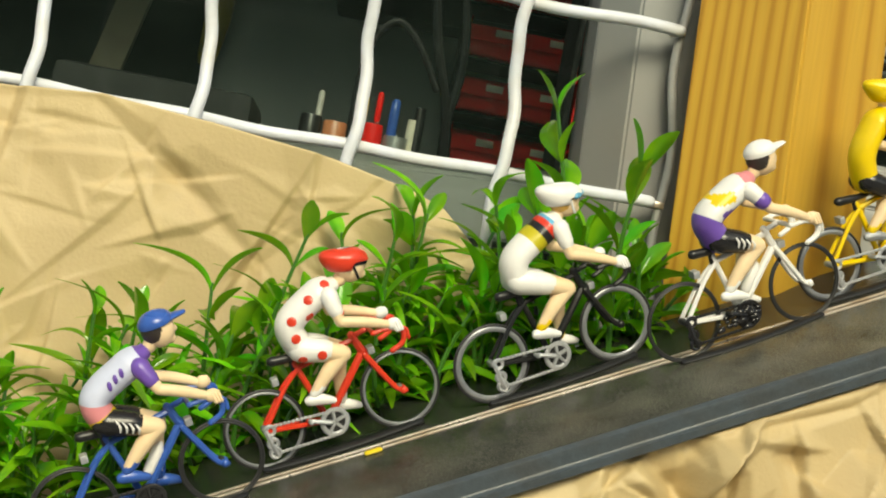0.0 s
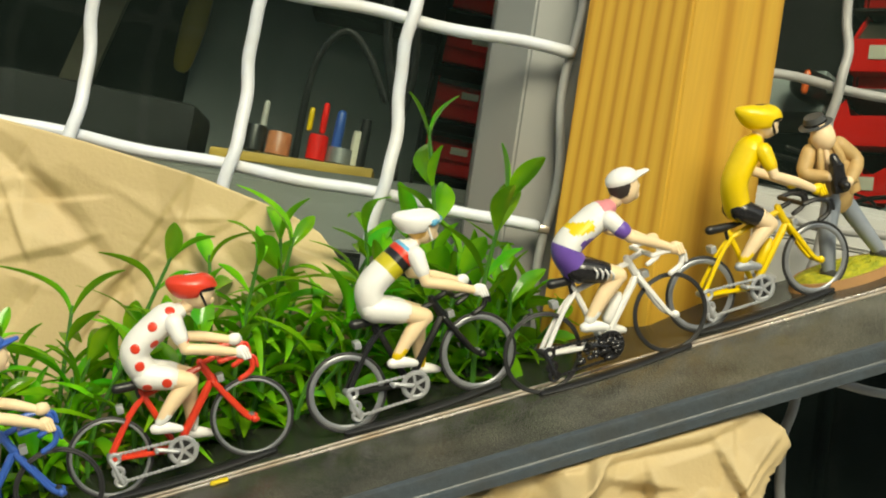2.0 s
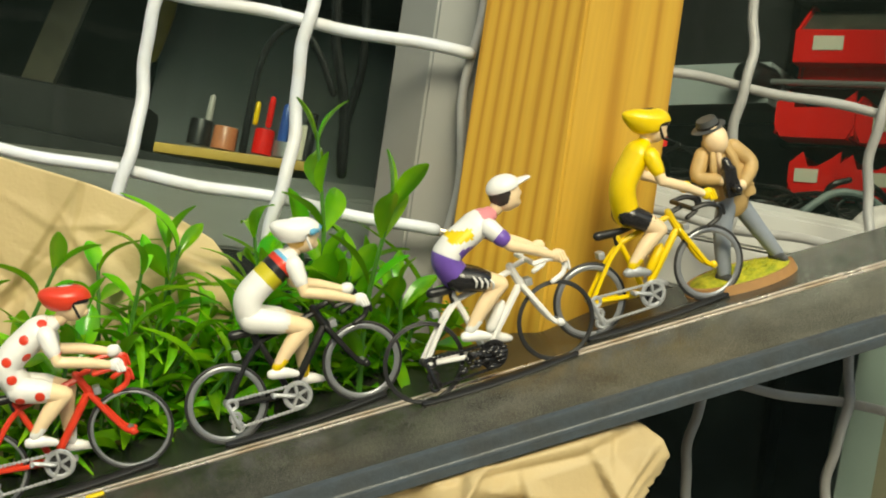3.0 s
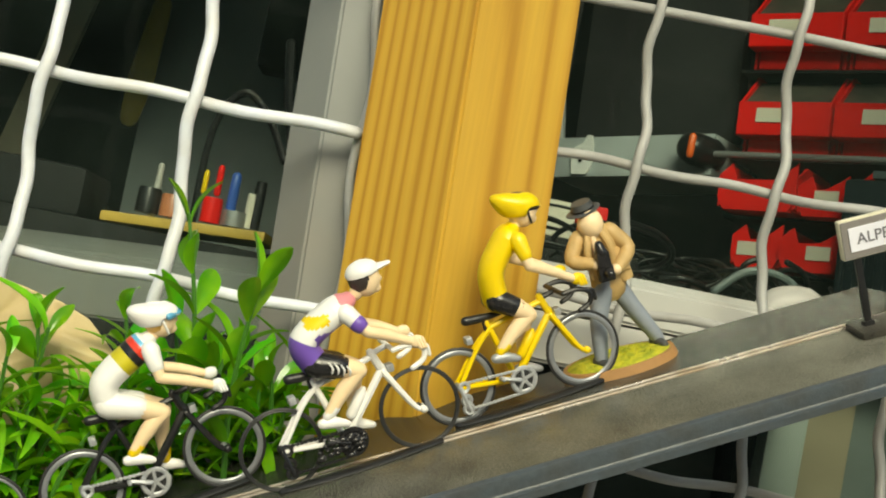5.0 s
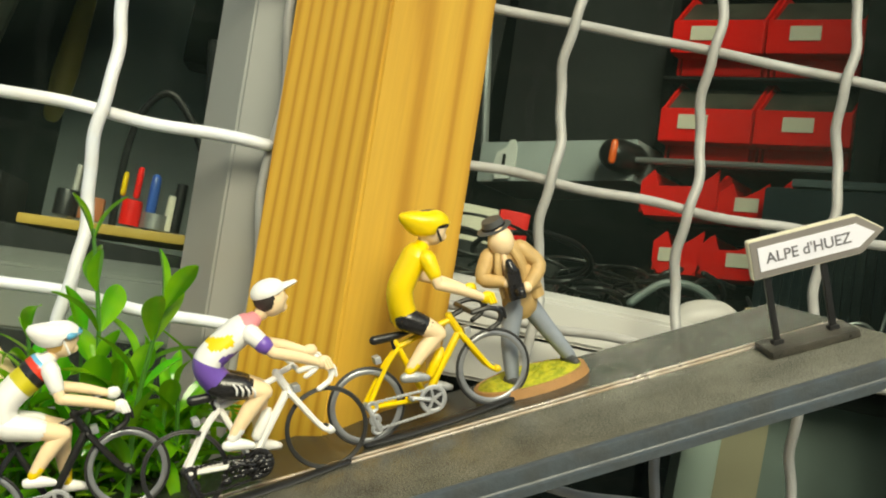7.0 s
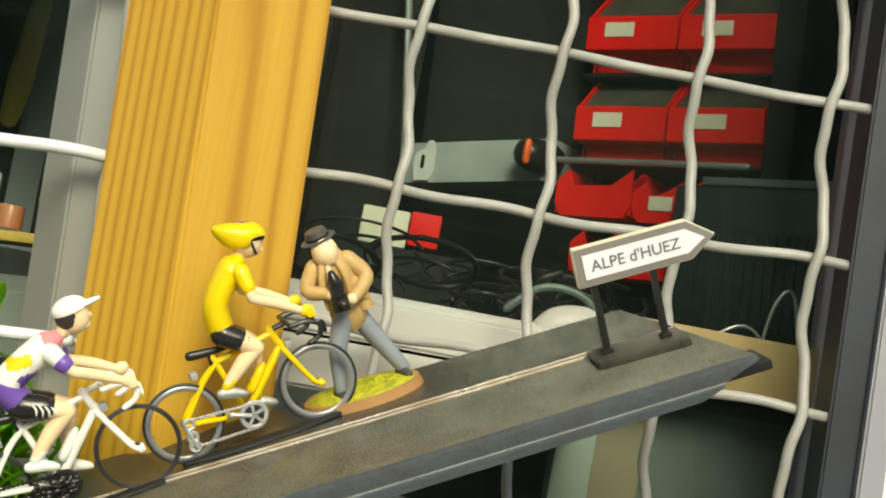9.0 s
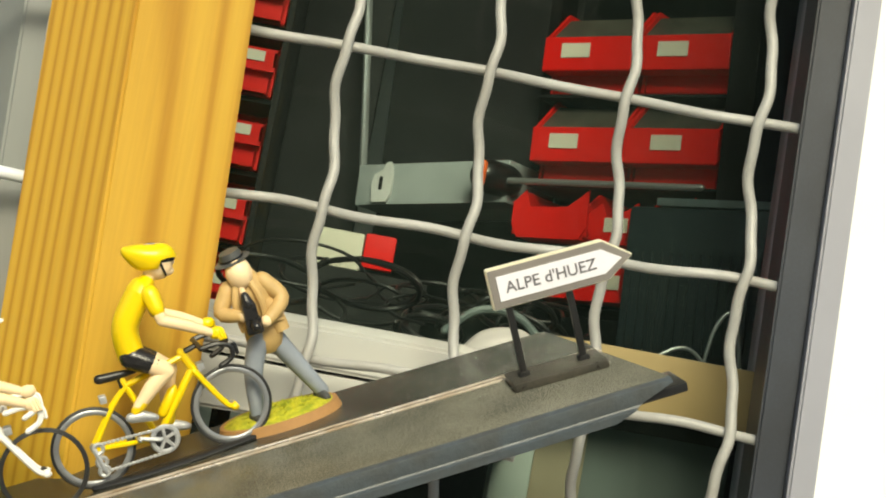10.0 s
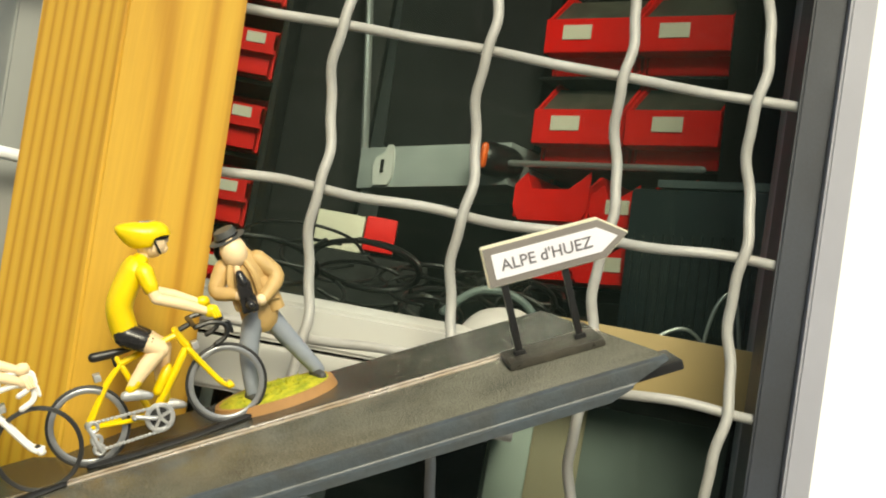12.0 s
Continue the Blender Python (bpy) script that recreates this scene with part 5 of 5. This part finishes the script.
# the black rack that holds them
rack = thing("bin_rack", SHELF, "black steel rack that carries the red bins", "rack")
for x0, x1, y0, y1 in ((0.118, 0.134, 0.0, 0.085), (-0.008, -0.003, 0.06, 0.08)):
    bm = bmesh.new()
    box(bm, x0, x1, y0, y1, -1.0, 0.28, bevel=0.001)
    part("upright", bm, BLACK_MATT, rack)
for z in (0.0358, -0.0173, -0.0525, -0.0860):
    bm = bmesh.new()
    box(bm, -0.003, 0.118, 0.013, 0.08, z - 0.002, z, bevel=0.0005)
    part("shelf", bm, BLACK_MATT, rack)
for label, xs, y0, y1, zs in (("black rack deep in the workshop", (-0.152, -0.024), 1.0, 1.085, [1.275 + 0.058 * k for k in range(5)]), ("narrow black rack behind the post", (-0.099, -0.0575), 0.352, 0.43, [1.1995 + 0.0437 * k for k in range(5)])):
    deep = thing("bin_rack", Matrix(), label, "rack")
    for x in xs:
        bm = bmesh.new()
        box(bm, x, x + 0.004, y0, y1, 0.2, 1.7, bevel=0.001)
        part("upright", bm, BLACK_MATT, deep)
    for z in zs:
        bm = bmesh.new()
        box(bm, xs[0] + 0.004, xs[1], y0 + 0.01, y1, z, z + 0.0030)
        part("shelf", bm, BLACK_MATT, deep)

# grey steel box with a bracket and a black knob with an orange mark
mach = thing("steel_box", SHELF, "grey steel machine box with a lock plate", "machine")


def sloped(bm, slope=0.055):
    for v in bm.verts:
        v.co.z += (v.co.x + 0.06) * slope
    return bm


bm = bmesh.new()
box(bm, -0.1135, -0.0085, 0.0, 0.06, -0.0345, -0.0090, bevel=0.0015)
part("body", sloped(bm), material("machine_grey", (0.34, 0.375, 0.375), 0.5, vary=0.15, scale=80, second=(0.27, 0.30, 0.30)), mach)
bm = bmesh.new()
prism(bm, [(-0.1000, -0.0330), (-0.0900, -0.0330), (-0.0870, -0.0280), (-0.0870, -0.0140), (-0.0890, -0.0085), (-0.0920, -0.0085), (-0.0940, -0.0130), (-0.1000, -0.0160), (-0.1015, -0.0220)], -0.0022, -0.0004, plane="xz")
part("lock_plate", sloped(bm), material("pale_plate", (0.60, 0.61, 0.59), 0.5), mach, "pale lock plate")
bm = bmesh.new()
box(bm, -0.0955, -0.0935, -0.0032, -0.0020, -0.0255, -0.0175, bevel=0.0003)
part("keyhole", sloped(bm), BLACK_MATT, mach)
bm = bmesh.new()
tube(bm, [(-0.1130, 0.004, -0.014), (-0.1265, 0.004, 0.10)], 0.0024, segs=8)
part("rod", bm, STEEL, mach, "thin steel rod")
knob = thing("roller_knob", SHELF, "black roller with an orange end mark and a steel bar", "roller")
bm = bmesh.new()
tube(bm, [(-0.0165, -0.012, -0.0185), (-0.0120, 0.004, -0.0185)], 0.0098, segs=20)
part("roller", bm, BLACK, knob)
bm = bmesh.new()
tube(bm, [(-0.0140, -0.0216, -0.0240), (-0.0133, -0.0216, -0.0135)], 0.0022, segs=8)
part("mark", bm, paint("orange_paint", (0.8, 0.13, 0.02)), knob, "orange mark")
bm = bmesh.new()
tube(bm, [(-0.008, -0.006, -0.0200), (0.112, -0.006, -0.0205)], 0.0019, segs=8)
part("bar", bm, STEEL, knob, "bright steel bar")
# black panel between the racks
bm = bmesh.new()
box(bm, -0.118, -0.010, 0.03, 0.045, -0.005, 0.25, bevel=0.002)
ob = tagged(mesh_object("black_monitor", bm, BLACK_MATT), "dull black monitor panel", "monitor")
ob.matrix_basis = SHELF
bm = bmesh.new()
box(bm, 0.0765, 0.165, -0.016, -0.002, -0.125, -0.0330, bevel=0.003)
for k in range(15):
    box(bm, 0.0800 + k * 0.0055, 0.0822 + k * 0.0055, -0.0180, -0.0155, -0.110, -0.058)
ob = tagged(mesh_object("black_crate", bm, material("crate_plastic", (0.020, 0.034, 0.040), 0.45)), "dark ribbed plastic crate", "crate")
ob.matrix_basis = SHELF
bm = bmesh.new()
box(bm, 0.092, 0.165, -0.017, -0.003, -0.0328, -0.0285, bevel=0.0006)
ob = tagged(mesh_object("steel_sheet", bm, material("dull_teal_sheet", (0.12, 0.16, 0.17), 0.5)), "thin blue-grey sheet lying on the crate", "sheet")
ob.matrix_basis = SHELF


def cable(name, pts, r, label, mat=BLACK, steps=8):
    bm = bmesh.new()
    tube(bm, pts, r, segs=8, steps=steps)
    return tagged(mesh_object(name, bm, mat), label, "cable")


# tangle of cables on the sill behind the rail
rnd = random.Random(5)
for k in range(22):
    cx, cz = rnd.uniform(-0.03, 0.11), 1.212 + rnd.uniform(0, 0.028)
    r1 = rnd.uniform(0.008, 0.018)
    y = rnd.uniform(0.12, 0.30)
    pts = [(cx + r1 * 1.5 * math.cos(a), y + 0.02 * math.sin(a + k), cz + r1 * 0.6 * math.sin(a)) for a in (0.7 * j + k for j in range(9))]
    cable("cable", pts, rnd.uniform(0.0007, 0.0014), "black coiled cable lying in a heap", steps=6)
cable("cable", [(0.055, 0.10, 1.212), (0.068, 0.10, 1.223), (0.085, 0.10, 1.222), (0.10, 0.10, 1.208)], 0.0018, "dark grey hose arched over the sill", material("hose_grey", (0.11, 0.135, 0.135), 0.4))
cable("cable", [(0.128, 0.10, 1.205), (0.150, 0.10, 1.222), (0.162, 0.10, 1.217), (0.170, 0.10, 1.20)], 0.0008, "thin blue-grey cable loop", STEEL)
cable("cable", [(0.160, 0.10, 1.20), (0.164, 0.10, 1.232), (0.172, 0.10, 1.238), (0.18, 0.10, 1.20)], 0.0008, "thin blue-grey cable loop", STEEL)
# small boxes among the cables
for name, x0, x1, y0, y1, z0, z1, mt, lab in (("red_case", 0.0115, 0.029, 0.325, 0.345, 1.2445, 1.264, BIN_RED, "small red plastic case"), ("pale_case", -0.016, 0.0110, 0.325, 0.35, 1.2420, 1.263, LABEL, "small pale appliance case"),
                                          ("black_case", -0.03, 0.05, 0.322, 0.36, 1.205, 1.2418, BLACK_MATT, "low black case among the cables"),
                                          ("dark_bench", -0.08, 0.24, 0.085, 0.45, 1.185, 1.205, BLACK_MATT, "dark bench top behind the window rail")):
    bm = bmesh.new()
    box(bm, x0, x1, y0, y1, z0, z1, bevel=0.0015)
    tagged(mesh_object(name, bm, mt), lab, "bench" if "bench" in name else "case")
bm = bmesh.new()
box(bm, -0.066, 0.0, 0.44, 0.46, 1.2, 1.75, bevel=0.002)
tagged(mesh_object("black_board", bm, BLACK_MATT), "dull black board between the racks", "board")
# rounded bracket at the end of the rail
bm = bmesh.new()
tube(bm, [(0.064, 0.046, 1.200), (0.070, 0.046, 1.207), (0.080, 0.046, 1.209), (0.088, 0.046, 1.205)], [0.006, 0.007, 0.007, 0.005], segs=12, steps=5)
tagged(mesh_object("rail_bracket", bm, FRAME_WHITE), "white rounded bracket at the end of the rail", "bracket")
# board and post low down on the right
bm = bmesh.new()
box(bm, 0.092, 0.1755, 0.052, 0.057, 1.1935, 1.2165, bevel=0.0008)
tagged(mesh_object("tan_board", bm, BOARD_TAN), "plain tan board behind the grille", "board")
bm = bmesh.new()
box(bm, 0.081, 0.0965, 0.072, 0.09, 0.6, 1.189, bevel=0.0012)
tagged(mesh_object("metal_support", bm, material("grey_green_paint", (0.27, 0.31, 0.285), 0.5, vary=0.12, scale=50)), "pale grey metal support below the ledge", "support")
bm = bmesh.new()
box(bm, 0.0967, 0.118, 0.085, 0.09, 0.6, 1.187, bevel=0.0008)
tagged(mesh_object("brown_sheet", bm, material("dull_panel", (0.20, 0.17, 0.11), 0.7, vary=0.15, scale=30)), "dull brown sheet below the ledge", "sheet")
bm = bmesh.new()
box(bm, 0.1182, 0.176, 0.088, 0.094, 0.6, 1.187, bevel=0.0008)
tagged(mesh_object("slate_panel", bm, material("slate_panel", (0.085, 0.108, 0.10), 0.7, vary=0.2, scale=60)), "dark slate-grey panel below the ledge", "panel")

# left bay: grey back wall, bench with a yellow edge, tools
bm = bmesh.new()
box(bm, -0.41, 0.0, 1.09, 1.11, 0.4, 2.2)
tagged(mesh_object("partition", bm, WALL_GREY), "blue-grey painted partition in the workshop", "partition", kind="structure")
bm = bmesh.new()
box(bm, -0.277, -0.172, 0.42, 0.50, 1.2080, 1.2145, bevel=0.0012)
for v in bm.verts:
    v.co.z += (v.co.x + 0.225) * 0.06
tagged(mesh_object("yellow_board", bm, BENCH), "yellow wooden board lying on the bench", "board")
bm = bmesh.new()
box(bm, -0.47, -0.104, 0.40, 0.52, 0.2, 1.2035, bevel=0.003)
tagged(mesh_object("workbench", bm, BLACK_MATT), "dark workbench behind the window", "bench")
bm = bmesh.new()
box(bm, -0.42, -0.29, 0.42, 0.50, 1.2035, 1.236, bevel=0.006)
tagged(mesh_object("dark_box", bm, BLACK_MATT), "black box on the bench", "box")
bm = bmesh.new()
box(bm, -0.016, 0.016, -0.006, 0.006, -1.215, 0.25, bevel=0.001)
ob = mesh_object("leaning_plank", bm, material("dull_plank", (0.20, 0.18, 0.125), 0.7, vary=0.2, scale=60))
ob.matrix_basis = pose(-0.485, 1.0, 1.40, 0, 12, 0)
tagged(ob, "dull brown plank leaning in the dark", "plank")
bm = bmesh.new()
tube(bm, [(-0.412, 1.05, 1.345), (-0.408, 1.05, 1.39), (-0.402, 1.05, 1.47)], [0.010, 0.014, 0.010], segs=14, steps=4, side=0.5)
tagged(mesh_object("yellow_tool", bm, material("dull_yellow", (0.34, 0.25, 0.03), 0.5)), "dull yellow tool hanging on the wall", "tool")
bm = bmesh.new()
box(bm, -0.285, -0.150, 1.0, 1.06, 1.418, 1.56, bevel=0.004)
tagged(mesh_object("black_monitor", bm, BLACK_MATT), "black monitor above the bench", "monitor")
cable("cable", [(-0.2270, 0.47, 1.212), (-0.2275, 0.47, 1.268), (-0.2220, 0.47, 1.296), (-0.2080, 0.47, 1.310), (-0.1910, 0.47, 1.296), (-0.1750, 0.47, 1.269)], 0.0026, "black cable arch over the bench")
cable("cable", [(-0.1880, 0.48, 1.350), (-0.1800, 0.48, 1.305), (-0.1665, 0.48, 1.262), (-0.1600, 0.48, 1.218)], 0.0036, "thick black cable hanging down")
cable("cable", [(-0.1665, 0.48, 1.343), (-0.1600, 0.48, 1.293), (-0.1640, 0.48, 1.243), (-0.1600, 0.48, 1.218)], 0.0030, "black cable hanging beside the monitor")


def bench_spot(x, z):
    """Where a thing of the tool row stands on the bench."""
    return -0.2115 + (x + 0.268) / 1.6, 1.2170 + (z - 1.258) / 1.6


for name, x, z0, z1, r, mt, lab in (("red_cup", -0.268, 1.258, 1.301, 0.0105, BIN_RED, "red plastic cup on the bench"), ("orange_tin", -0.308, 1.255, 1.297, 0.013, paint("terracotta", (0.5, 0.19, 0.09)), "terracotta tin on the bench"),
                                  ("white_marker", -0.3275, 1.255, 1.325, 0.0035, FRAME_WHITE, "white marker pen standing upright"), ("black_pot", -0.334, 1.255, 1.30, 0.012, BLACK, "black pot of tools"),
                                  ("yellow_marker", -0.280, 1.29, 1.318, 0.003, YELLOW, "yellow pen in the cup"), ("red_marker", -0.266, 1.29, 1.328, 0.0035, BIN_RED, "red pen in the cup"), ("blue_marker", -0.249, 1.26, 1.33, 0.0055, BLUE, "blue pen standing upright"),
                                  ("grey_tin", -0.243, 1.258, 1.290, 0.014, STEEL, "blue-grey tin on the bench"), ("cream_bottle", -0.228, 1.26, 1.312, 0.006, LABEL, "small cream bottle on the bench"), ("dark_bottle", -0.222, 1.26, 1.33, 0.006, BLACK, "small dark bottle on the bench")):
    bm = bmesh.new()
    (x, z0), z1, r = bench_spot(x, z0), bench_spot(x, z0 + 0.78 * (z1 - z0))[1], r / 1.6
    tube(bm, [(x, 0.44, z0 + r * 0.1), (x, 0.44, z0 + (z1 - z0) * 0.7), (x, 0.44, z1 - r * 0.6)], [r, r, r * 0.92], segs=14, round_ends="marker" in name)
    tagged(mesh_object(name, bm, mt), lab, "pen" if "marker" in name else "container")
